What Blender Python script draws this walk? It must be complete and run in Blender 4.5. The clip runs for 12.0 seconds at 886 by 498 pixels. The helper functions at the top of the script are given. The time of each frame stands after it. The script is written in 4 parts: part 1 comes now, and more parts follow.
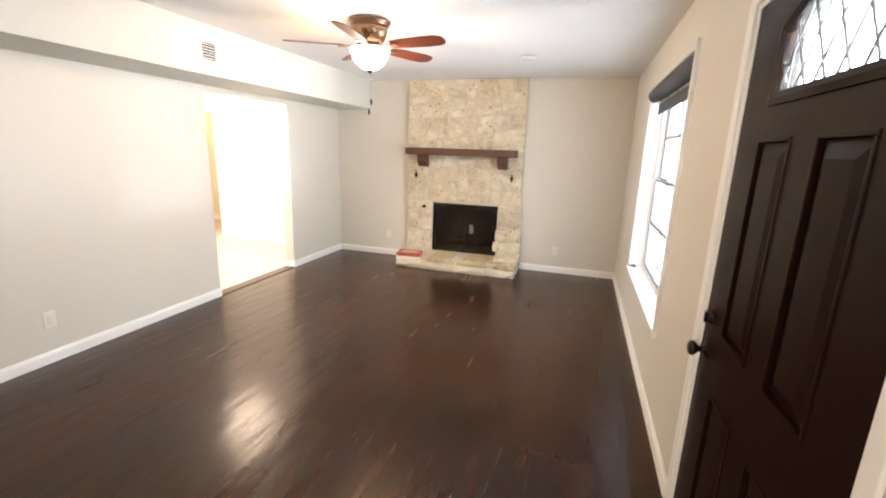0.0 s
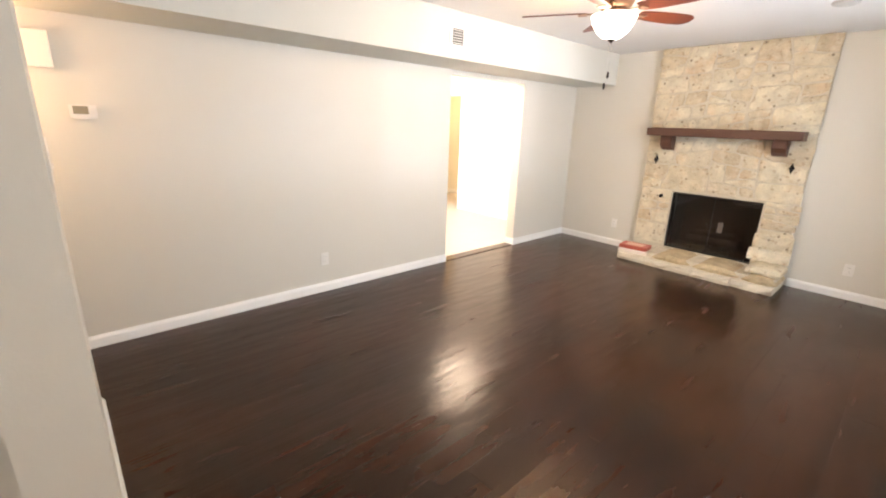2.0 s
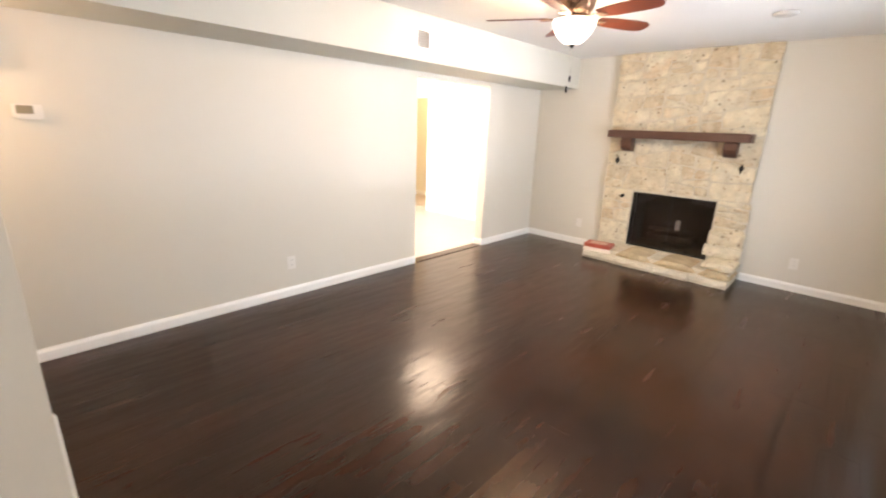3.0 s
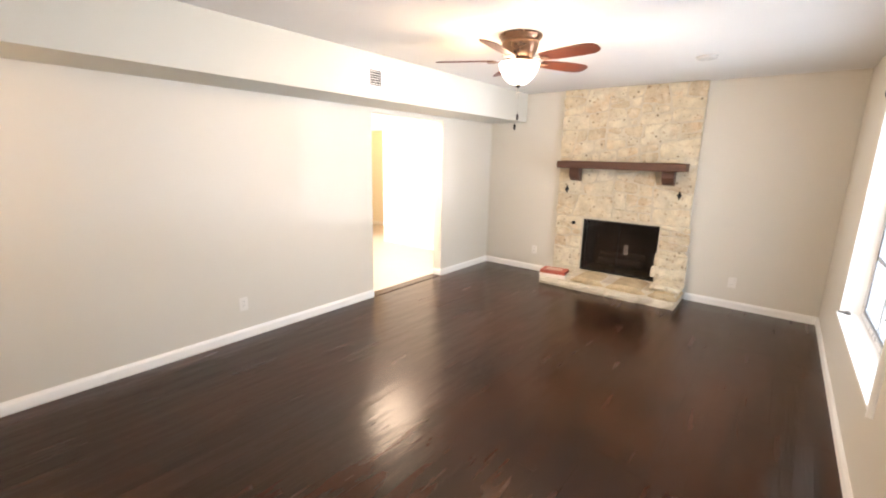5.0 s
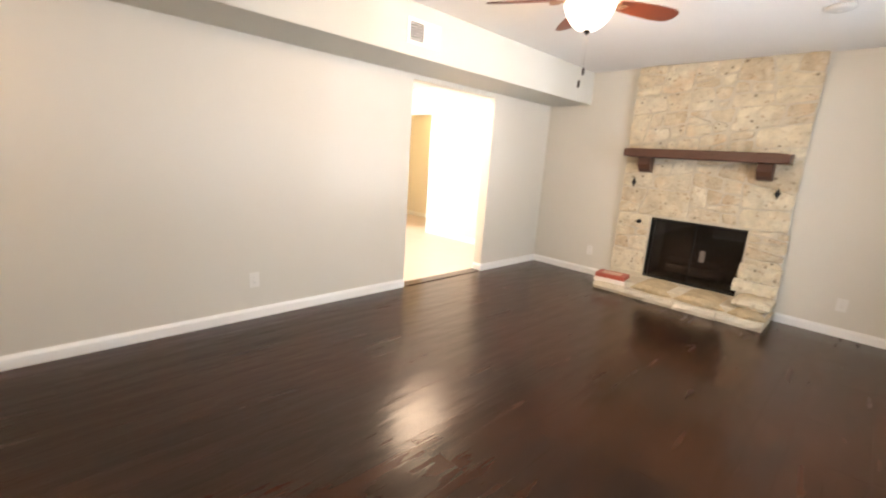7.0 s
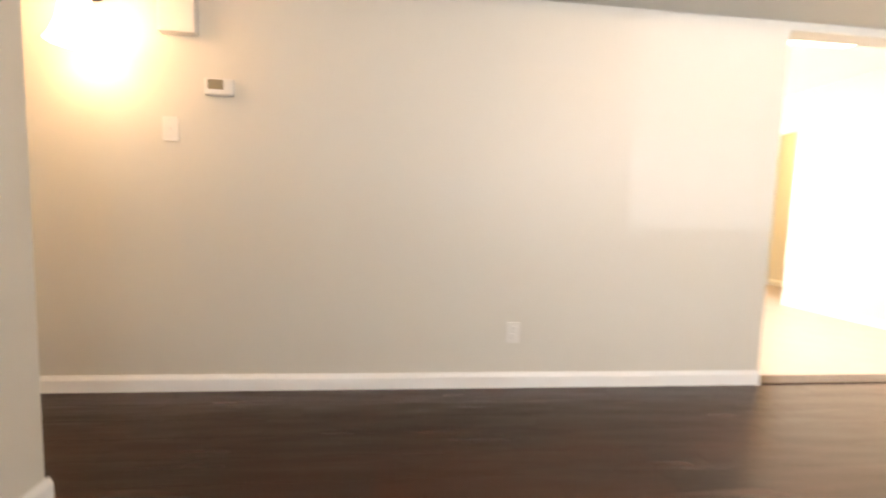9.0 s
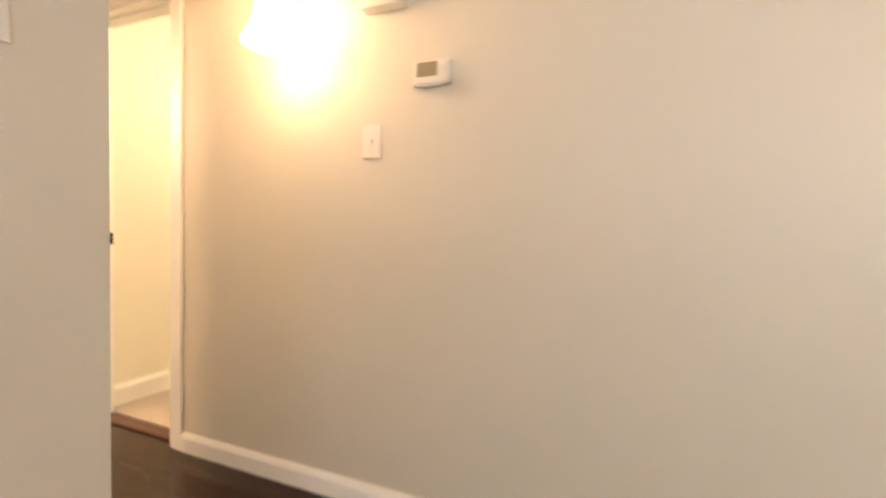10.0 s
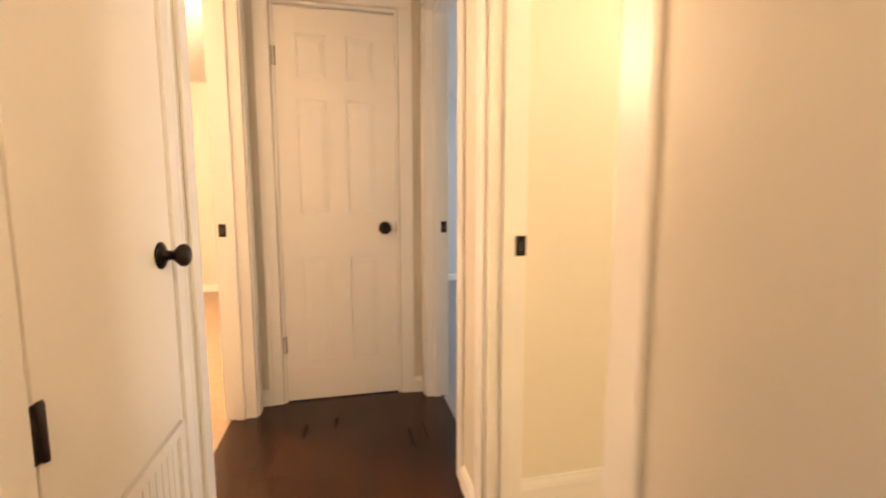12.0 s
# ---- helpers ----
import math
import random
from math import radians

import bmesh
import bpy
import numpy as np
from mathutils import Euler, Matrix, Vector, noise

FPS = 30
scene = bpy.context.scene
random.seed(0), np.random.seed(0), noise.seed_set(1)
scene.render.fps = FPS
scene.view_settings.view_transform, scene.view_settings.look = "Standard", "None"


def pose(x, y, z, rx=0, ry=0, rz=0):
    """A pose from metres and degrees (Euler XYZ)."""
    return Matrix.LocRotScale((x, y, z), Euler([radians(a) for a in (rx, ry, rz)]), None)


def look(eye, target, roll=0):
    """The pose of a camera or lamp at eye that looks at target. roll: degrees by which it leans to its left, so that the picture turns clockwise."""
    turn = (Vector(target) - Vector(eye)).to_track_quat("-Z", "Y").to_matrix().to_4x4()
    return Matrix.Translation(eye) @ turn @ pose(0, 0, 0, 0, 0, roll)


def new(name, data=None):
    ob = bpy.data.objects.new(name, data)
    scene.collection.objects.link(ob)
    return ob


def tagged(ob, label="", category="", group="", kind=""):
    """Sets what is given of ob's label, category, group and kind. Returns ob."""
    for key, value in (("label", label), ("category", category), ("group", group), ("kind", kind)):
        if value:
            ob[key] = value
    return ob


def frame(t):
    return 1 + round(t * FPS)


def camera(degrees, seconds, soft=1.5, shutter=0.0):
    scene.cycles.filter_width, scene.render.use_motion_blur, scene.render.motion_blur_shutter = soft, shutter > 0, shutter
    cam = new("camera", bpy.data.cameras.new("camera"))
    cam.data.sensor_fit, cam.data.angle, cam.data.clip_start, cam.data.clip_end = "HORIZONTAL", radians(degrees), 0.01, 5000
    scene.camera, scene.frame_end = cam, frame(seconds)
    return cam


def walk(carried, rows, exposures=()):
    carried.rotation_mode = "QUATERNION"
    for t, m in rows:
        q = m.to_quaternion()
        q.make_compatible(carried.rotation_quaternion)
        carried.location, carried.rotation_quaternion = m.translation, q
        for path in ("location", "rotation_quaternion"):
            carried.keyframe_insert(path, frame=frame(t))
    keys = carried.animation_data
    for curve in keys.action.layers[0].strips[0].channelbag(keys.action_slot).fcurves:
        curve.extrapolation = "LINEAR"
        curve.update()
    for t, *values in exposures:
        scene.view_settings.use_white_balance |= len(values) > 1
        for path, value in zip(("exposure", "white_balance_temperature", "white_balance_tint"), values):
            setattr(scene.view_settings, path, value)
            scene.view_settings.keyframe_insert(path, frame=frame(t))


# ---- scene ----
cam = camera(91.8, 12.0, soft=2.0, shutter=0.5)
PATH = [
    (0, (3.409, 0.533, 1.548), (2.829, 2.392, 1.093), 1.9),
    (0.5, (3.413, 0.545, 1.543), (2.71, 2.353, 1.057), 2.2),
    (1, (3.44, 0.612, 1.537), (2.472, 2.271, 0.981), 2.3),
    (1.5, (3.457, 0.662, 1.535), (2.248, 2.151, 0.968), 2.1),
    (2, (3.453, 0.661, 1.52), (2.035, 1.955, 0.958), 1.9),
    (2.5, (3.467, 0.68, 1.516), (2.038, 1.963, 0.955), 1.6),
    (3, (3.465, 0.656, 1.52), (2.143, 2.053, 0.97), 2.1),
    (3.5, (3.463, 0.638, 1.531), (2.254, 2.159, 1.056), 1.2),
    (3.7, (3.471, 0.633, 1.538), (2.282, 2.175, 1.081), 0.9),
    (5.3, (3.467, 0.711, 1.586), (2.25, 2.245, 1.182), 1.6),
    (5.5, (3.48, 0.761, 1.584), (2.219, 2.274, 1.236), 1.0),
    (6, (3.441, 0.847, 1.585), (2.197, 2.378, 1.256), 0.7),
    (6.5, (3.371, 1.004, 1.41), (2.181, 2.586, 1.124), 2.1),
    (6.7, (3.307, 1.046, 1.382), (2.028, 2.536, 1.002), 2.8),
    (8.3, (2.837, 1.725, 0.952), (1.143, 2.754, 0.689), 2.5),
    (8.5, (2.7, 1.771, 0.916), (0.881, 2.57, 0.684), 2.1),
    (8.7, (2.498, 1.77, 0.906), (0.58, 2.291, 0.684), 2.6),
    (9, (2.246, 1.732, 0.952), (0.265, 1.94, 0.78), 1.8),
    (9.5, (1.761, 1.58, 1.086), (-0.212, 1.428, 0.792), 1.3),
    (9.7, (1.547, 1.53, 0.999), (-0.399, 1.078, 0.898), 1.4),
    (10, (1.312, 1.442, 0.995), (-0.537, 0.684, 0.922), 1.3),
    (10.2, (1.114, 1.325, 0.969), (-0.667, 0.418, 1.053), 1.4),
    (10.5, (0.937, 1.186, 1.016), (-0.81, 0.214, 1.0), 0.9),
    (10.7, (0.728, 1.067, 1.029), (-0.895, -0.098, 0.959), 0.0),
    (11, (0.59, 0.925, 1.058), (-0.72, -0.585, 0.985), 1.5),
    (11.5, (0.416, 0.536, 1.071), (-0.341, -1.311, 0.945), 1.2),
    (12, (0.402, 0.174, 1.061), (-0.03, -1.767, 0.843), -0.1),
]
walk(cam, [(t, look(eye, target, roll)) for t, eye, target, roll in PATH],
     exposures=[(0, 0.23, 6100, 11.5), (1.0, 0.27, 6150, 12), (2.5, 0.28, 6230, 12.5), (5.5, 0.30, 6230, 13), (6.0, 0.26, 6250, 13), (6.5, 0.08, 6350, 12.5), (8.5, 0.08, 6550, 12.5), (9.0, 0.14, 6600, 13), (9.5, 0.16, 6750, 14),
                (10.0, 0.08, 7050, 14.5), (10.5, 0.03, 7600, 16.5), (11.0, -0.12, 8250, 20), (12, -0.12, 7700, 18.5)])

# ---- light ----
W_Y, W_X, CEIL = 6.2, 3.93, 2.42        # far wall, window wall, ceiling
SOFFIT, HALL_CEIL = 2.05, 2.12
world = bpy.data.worlds.new("sky")
scene.world = world
world.use_nodes = True
wn = world.node_tree
bg = wn.nodes["Background"]
sky = wn.nodes.new("ShaderNodeTexSky")
sky.sky_type, sky.sun_disc = "NISHITA", False
sky.sun_elevation, sky.sun_rotation = radians(58), radians(250)
wn.links.new(sky.outputs[0], bg.inputs[0])
bg.inputs[1].default_value = 0.12


def lamp(name, kind, m, energy, color, size=0.1, size_y=None, spread=None):
    d = bpy.data.lights.new(name, kind)
    d.energy, d.color = energy, color
    if kind == "AREA":
        d.shape, d.size, d.size_y = "RECTANGLE", size, size_y or size
        if spread:
            d.spread = radians(spread)
    elif kind == "SUN":
        d.angle = radians(0.5)
    else:
        d.shadow_soft_size = size
    ob = new(name, d)
    ob.matrix_world = m
    return ob


lamp("sun", "SUN", look((-6, -3, 12), (0, 0, 0)), 3.0, (1.0, 0.95, 0.87))
lamp("window_daylight", "AREA", look((4.165, 4.075, 1.3), (0, 4.075, 1.1)), 60, (0.86, 0.945, 1.0), 1.69, 1.6)
lamp("door_lite_daylight", "AREA", look((3.992, 1.811, 1.86), (0, 1.811, 1.87)), 18, (0.93, 0.98, 1.0), 0.62, 0.26)
# added fill lamp behind the camera, set in an invented window opening
lamp("entry_fill", "AREA", look((3.0, -1.29, 1.4), (3.0, 3.0, 1.4)), 12.5, (0.84, 0.92, 1.0), 1.48, 1.28)
lamp("fan_bulb", "POINT", pose(1.86, 3.56, 2.17), 70, (1.0, 0.67, 0.375), 0.13)
lamp("sconce_bulb", "POINT", pose(0.225, 0.31, 1.83), 9.5, (1.0, 0.54, 0.25), 0.06)
# added lamp in an unseen kitchen window, to brighten the room beyond the opening
lamp("kitchen_fill", "AREA", look((-4.98, 4.3, 1.4), (0, 4.3, 1.4)), 160, (1.0, 0.98, 0.95), 1.78, 1.28)
lamp("kitchen_tube_light", "AREA", pose(-0.62, 4.62, 2.318), 60, (1.0, 0.81, 0.60), 0.54, 1.10)
# added lamps outside stand in for sun bounced up through the window
lamp("bounce_patch_lamp", "AREA", look((12.0, 3.90, -0.09), (0, 3.88, 1.6)), 200, (0.84, 0.90, 1.0), 0.06, 0.06)
lamp("ground_bounce_lamp", "AREA", look((11.0, 6.0, -0.10), (11.0, 6.0, 5.0)), 3500, (0.97, 0.94, 1.0), 6.0, 14.0)
lamp("den_bulb", "POINT", pose(-2.6, 7.0, 2.2), 60, (1.0, 0.72, 0.36), 0.08)
lamp("bathroom_bulb", "POINT", pose(-1.25, 0.05, 2.1), 52, (1.0, 0.82, 0.55), 0.1)
lamp("bedroom_daylight", "AREA", look((-3.68, -3.4, 1.4), (0, -3.4, 1.4)), 75, (0.75, 0.87, 1.0), 1.38, 1.18)
lamp("study_bulb", "POINT", pose(1.9, -2.6, 2.1), 270, (1.0, 0.71, 0.46), 0.1)


# ---- materials ----
def mat(name, color, rough=0.5, metal=0.0, var=0.06, scale=8.0, fine=120.0, bump=0.0, bump_scale=60.0,
        spec=0.5, emit=None, random_amount=0.0, stretch=(1, 1, 1), rough_var=0.05):
    m = bpy.data.materials.new(name)
    m.use_nodes = True
    nt = m.node_tree
    b = nt.nodes["Principled BSDF"]
    b.inputs["Metallic"].default_value = metal
    b.inputs["Specular IOR Level"].default_value = spec
    tc = nt.nodes.new("ShaderNodeTexCoord")
    mp = nt.nodes.new("ShaderNodeMapping")
    mp.inputs["Scale"].default_value = stretch
    geo = nt.nodes.new("ShaderNodeNewGeometry")
    nt.links.new(geo.outputs["Position"], mp.inputs[0])
    n1 = nt.nodes.new("ShaderNodeTexNoise")
    n1.inputs["Scale"].default_value, n1.inputs["Detail"].default_value = scale, 5
    n2 = nt.nodes.new("ShaderNodeTexNoise")
    n2.inputs["Scale"].default_value, n2.inputs["Detail"].default_value = fine, 3
    for n in (n1, n2):
        nt.links.new(mp.outputs[0], n.inputs["Vector"])
    add = nt.nodes.new("ShaderNodeMath")
    add.operation = "MULTIPLY_ADD"
    nt.links.new(n2.outputs[0], add.inputs[0])
    add.inputs[1].default_value = 0.4
    nt.links.new(n1.outputs[0], add.inputs[2])
    val = add.outputs[0]
    if random_amount:
        oi = nt.nodes.new("ShaderNodeObjectInfo")
        ra = nt.nodes.new("ShaderNodeMath")
        ra.operation = "MULTIPLY_ADD"
        nt.links.new(oi.outputs["Random"], ra.inputs[0])
        ra.inputs[1].default_value = random_amount
        nt.links.new(val, ra.inputs[2])
        val = ra.outputs[0]
    mr = nt.nodes.new("ShaderNodeMapRange")
    mr.clamp = False
    mr.inputs["From Min"].default_value, mr.inputs["From Max"].default_value = 0.35, 1.05 + random_amount
    mr.inputs["To Min"].default_value, mr.inputs["To Max"].default_value = 1 - var, 1 + var
    nt.links.new(val, mr.inputs["Value"])
    mx = nt.nodes.new("ShaderNodeMix")
    mx.data_type, mx.blend_type = "RGBA", "MULTIPLY"
    mx.inputs["Factor"].default_value = 1
    mx.inputs["A"].default_value = (*color, 1)
    nt.links.new(mr.outputs[0], mx.inputs["B"])
    nt.links.new(mx.outputs["Result"], b.inputs["Base Color"])
    rr = nt.nodes.new("ShaderNodeMapRange")
    rr.clamp = False
    rr.inputs["From Min"].default_value, rr.inputs["From Max"].default_value = 0.3, 0.7
    rr.inputs["To Min"].default_value, rr.inputs["To Max"].default_value = max(0.02, rough - rough_var), rough + rough_var
    nt.links.new(n1.outputs[0], rr.inputs["Value"])
    nt.links.new(rr.outputs[0], b.inputs["Roughness"])
    if bump:
        nb = nt.nodes.new("ShaderNodeTexNoise")
        nb.inputs["Scale"].default_value, nb.inputs["Detail"].default_value = bump_scale, 4
        nt.links.new(mp.outputs[0], nb.inputs["Vector"])
        bp = nt.nodes.new("ShaderNodeBump")
        bp.inputs["Strength"].default_value, bp.inputs["Distance"].default_value = bump, 0.01
        nt.links.new(nb.outputs[0], bp.inputs["Height"])
        nt.links.new(bp.outputs[0], b.inputs["Normal"])
    if emit:
        b.inputs["Emission Color"].default_value = (*emit[:3], 1)
        b.inputs["Emission Strength"].default_value = emit[3]
    return m


def wood_floor_mat():
    m = mat("espresso_floor", (0.021, 0.0072, 0.0035), 0.25, var=0.12, scale=2.2, fine=26, random_amount=0.3,
            stretch=(7, 0.7, 1), rough_var=0.03, spec=0.22)
    nt = m.node_tree
    b = nt.nodes["Principled BSDF"]
    mx = next(n for n in nt.nodes if n.type == "MIX")
    geo = nt.nodes.new("ShaderNodeNewGeometry")
    oi = nt.nodes.new("ShaderNodeObjectInfo")
    b.inputs["Specular Tint"].default_value = (1.0, 0.76, 0.58, 1)
    b.inputs["Coat Weight"].default_value = 0.30
    b.inputs["Coat Roughness"].default_value = 0.20
    b.inputs["Coat IOR"].default_value = 1.45
    b.inputs["Coat Tint"].default_value = (1.0, 0.93, 0.86, 1)
    # each board shows its own stretch of grain: dark stain with redder worn streaks
    sh = nt.nodes.new("ShaderNodeVectorMath")
    sh.operation = "MULTIPLY_ADD"
    sh.inputs[1].default_value = (0.0, 7.0, 9.0)
    nt.links.new(oi.outputs["Random"], sh.inputs[0])
    nt.links.new(geo.outputs["Position"], sh.inputs[2])
    gm = nt.nodes.new("ShaderNodeMapping")
    gm.inputs["Scale"].default_value = (10, 1.3, 1)
    nt.links.new(sh.outputs[0], gm.inputs[0])
    gr = nt.nodes.new("ShaderNodeTexNoise")
    gr.inputs["Scale"].default_value, gr.inputs["Detail"].default_value, gr.inputs["Roughness"].default_value = 1.0, 4, 0.5
    nt.links.new(gm.outputs[0], gr.inputs["Vector"])
    bl = nt.nodes.new("ShaderNodeTexNoise")
    bl.inputs["Scale"].default_value, bl.inputs["Detail"].default_value = 1.7, 4
    nt.links.new(geo.outputs["Position"], bl.inputs["Vector"])
    sm = nt.nodes.new("ShaderNodeMath")
    sm.operation = "MULTIPLY_ADD"
    sm.inputs[1].default_value = 0.75
    nt.links.new(bl.outputs[0], sm.inputs[0])
    nt.links.new(gr.outputs[0], sm.inputs[2])
    cr = nt.nodes.new("ShaderNodeValToRGB")
    e = cr.color_ramp.elements
    e[0].position, e[0].color = 0.62, (0.0115, 0.0047, 0.0032, 1)
    e[1].position, e[1].color = 1.0, (0.034, 0.0112, 0.0050, 1)
    k = e.new(0.82)
    k.color = (0.0185, 0.0064, 0.0033, 1)
    nt.links.new(sm.outputs[0], cr.inputs[0])
    nt.links.new(cr.outputs[0], mx.inputs["A"])
    # hand-scraped waves across the boards, and finer scraping along them
    hs = []
    for sc, detail, amount in (((10, 2.2, 1), 0.5, 1.0), ((46, 3.2, 1), 1.0, 0.22)):
        mp = nt.nodes.new("ShaderNodeMapping")
        mp.inputs["Scale"].default_value = sc
        nt.links.new(sh.outputs[0], mp.inputs[0])
        nb = nt.nodes.new("ShaderNodeTexNoise")
        nb.inputs["Scale"].default_value, nb.inputs["Detail"].default_value = 1.3, detail
        nt.links.new(mp.outputs[0], nb.inputs["Vector"])
        mu = nt.nodes.new("ShaderNodeMath")
        mu.operation = "MULTIPLY"
        mu.inputs[1].default_value = amount
        nt.links.new(nb.outputs[0], mu.inputs[0])
        hs.append(mu.outputs[0])
    ad = nt.nodes.new("ShaderNodeMath")
    nt.links.new(hs[0], ad.inputs[0])
    nt.links.new(hs[1], ad.inputs[1])
    bp = nt.nodes.new("ShaderNodeBump")
    bp.inputs["Strength"].default_value, bp.inputs["Distance"].default_value = 0.43, 0.0065
    nt.links.new(ad.outputs[0], bp.inputs["Height"])
    nt.links.new(bp.outputs[0], b.inputs["Coat Normal"])
    nt.links.new(bp.outputs[0], b.inputs["Normal"])
    return m


def stone_mat():
    m = mat("limestone", (0.62, 0.52, 0.38), 0.85, var=0.25, scale=10, fine=60, bump=0.95, bump_scale=16, spec=0.25)
    nt = m.node_tree
    b = nt.nodes["Principled BSDF"]
    mx = next(n for n in nt.nodes if n.type == "MIX")
    oi = nt.nodes.new("ShaderNodeObjectInfo")
    cr = nt.nodes.new("ShaderNodeValToRGB")
    e = cr.color_ramp.elements
    e[0].position, e[0].color = 0.0, (0.60, 0.525, 0.385, 1)
    e[1].position, e[1].color = 1.0, (0.65, 0.585, 0.455, 1)
    for p, c in ((0.25, (0.62, 0.535, 0.38, 1)), (0.45, (0.64, 0.575, 0.435, 1)), (0.66, (0.50, 0.405, 0.275, 1)), (0.78, (0.62, 0.535, 0.38, 1))):
        k = e.new(p)
        k.color = c
    nt.links.new(oi.outputs["Random"], cr.inputs[0])
    # rusty flecks and pits
    geo = nt.nodes.new("ShaderNodeNewGeometry")
    fl = nt.nodes.new("ShaderNodeTexNoise")
    fl.inputs["Scale"].default_value, fl.inputs["Detail"].default_value = 22, 6
    nt.links.new(geo.outputs["Position"], fl.inputs["Vector"])
    fr = nt.nodes.new("ShaderNodeMapRange")
    fr.inputs["From Min"].default_value, fr.inputs["From Max"].default_value = 0.58, 0.68
    fr.inputs["To Max"].default_value = 0.5
    nt.links.new(fl.outputs[0], fr.inputs["Value"])
    m2 = nt.nodes.new("ShaderNodeMix")
    m2.data_type = "RGBA"
    m2.inputs["B"].default_value = (0.30, 0.18, 0.10, 1)
    nt.links.new(fr.outputs[0], m2.inputs["Factor"])
    # broad ochre blooms in the stone
    bn = nt.nodes.new("ShaderNodeTexNoise")
    bn.inputs["Scale"].default_value, bn.inputs["Detail"].default_value = 4.2, 4
    nt.links.new(geo.outputs["Position"], bn.inputs["Vector"])
    br = nt.nodes.new("ShaderNodeMapRange")
    br.inputs["From Min"].default_value, br.inputs["From Max"].default_value = 0.54, 0.70
    br.inputs["To Max"].default_value = 0.75
    nt.links.new(bn.outputs[0], br.inputs["Value"])
    mb = nt.nodes.new("ShaderNodeMix")
    mb.data_type = "RGBA"
    mb.inputs["B"].default_value = (0.54, 0.40, 0.25, 1)
    nt.links.new(br.outputs[0], mb.inputs["Factor"])
    nt.links.new(cr.outputs[0], mb.inputs["A"])
    nt.links.new(mb.outputs["Result"], m2.inputs["A"])
    ch = nt.nodes.new("ShaderNodeTexNoise")
    ch.inputs["Scale"].default_value, ch.inputs["Detail"].default_value = 9, 8
    nt.links.new(geo.outputs["Position"], ch.inputs["Vector"])
    cm = nt.nodes.new("ShaderNodeMapRange")
    cm.inputs["From Min"].default_value, cm.inputs["From Max"].default_value = 0.52, 0.66
    cm.inputs["To Max"].default_value = 0.45
    nt.links.new(ch.outputs[0], cm.inputs["Value"])
    m3 = nt.nodes.new("ShaderNodeMix")
    m3.data_type = "RGBA"
    m3.inputs["B"].default_value = (0.69, 0.63, 0.49, 1)
    nt.links.new(cm.outputs[0], m3.inputs["Factor"])
    nt.links.new(m2.outputs["Result"], m3.inputs["A"])
    # small dark pits
    pv = nt.nodes.new("ShaderNodeTexVoronoi")
    pv.inputs["Scale"].default_value = 10
    nt.links.new(geo.outputs["Position"], pv.inputs["Vector"])
    pm = nt.nodes.new("ShaderNodeMapRange")
    pm.inputs["From Min"].default_value, pm.inputs["From Max"].default_value = 0.07, 0.17
    pm.inputs["To Min"].default_value, pm.inputs["To Max"].default_value = 0.85, 0.0
    nt.links.new(pv.outputs["Distance"], pm.inputs["Value"])
    m4 = nt.nodes.new("ShaderNodeMix")
    m4.data_type = "RGBA"
    m4.inputs["B"].default_value = (0.17, 0.125, 0.085, 1)
    nt.links.new(pm.outputs[0], m4.inputs["Factor"])
    nt.links.new(m3.outputs["Result"], m4.inputs["A"])
    nt.links.new(m4.outputs["Result"], mx.inputs["A"])
    return m


def glass_mat(name, color=(1, 1, 1), rough=0.0):
    m = bpy.data.materials.new(name)
    m.use_nodes = True
    b = m.node_tree.nodes["Principled BSDF"]
    b.inputs["Base Color"].default_value = (*color, 1)
    b.inputs["Roughness"].default_value = rough
    b.inputs["Transmission Weight"].default_value = 1.0
    b.inputs["IOR"].default_value = 1.45
    return m


M_WALL = mat("greige_paint", (0.65, 0.615, 0.54), 0.46, var=0.012, rough_var=0.01, scale=1.2, fine=90, bump=0.06, bump_scale=180, spec=0.35)
M_CEIL = mat("ceiling_paint", (0.80, 0.79, 0.77), 0.8, var=0.02, scale=3, fine=140, bump=0.25, bump_scale=110, spec=0.3)
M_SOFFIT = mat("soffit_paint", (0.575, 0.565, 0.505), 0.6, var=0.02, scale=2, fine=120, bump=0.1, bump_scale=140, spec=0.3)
M_CREAM = mat("cream_paint", (0.80, 0.755, 0.66), 0.45, var=0.02, scale=2, fine=90, bump=0.05, bump_scale=180)
M_TRIM = mat("white_trim_paint", (0.85, 0.84, 0.81), 0.35, var=0.03, scale=4, fine=60, bump=0.04, bump_scale=60)
M_DOORW = mat("white_door_paint", (0.84, 0.82, 0.78), 0.38, var=0.02, scale=4, fine=60, bump=0.05, bump_scale=90)
M_DOORD = mat("espresso_door_paint", (0.0120, 0.0038, 0.0025), 0.33, spec=0.09, var=0.10, scale=4, fine=60)
M_FLOOR = wood_floor_mat()
M_GAP = mat("floor_underlay", (0.010, 0.007, 0.005), 0.7, var=0.2)
M_STONE = stone_mat()
M_MORTAR = mat("mortar", (0.57, 0.505, 0.39), 0.95, var=0.16, scale=14, fine=120, bump=0.8, bump_scale=90, spec=0.2)
M_MANTEL = mat("stained_beam", (0.085, 0.035, 0.020), 0.45, var=0.35, scale=3, fine=40, bump=0.35, bump_scale=14, stretch=(0.6, 6, 6))
M_SOOT = mat("sooty_firebrick", (0.075, 0.050, 0.036), 0.9, var=0.4, scale=6, bump=0.5, bump_scale=30)
M_IRON = mat("black_iron", (0.012, 0.011, 0.011), 0.45, metal=0.6, var=0.2, scale=20, bump=0.2, bump_scale=80)
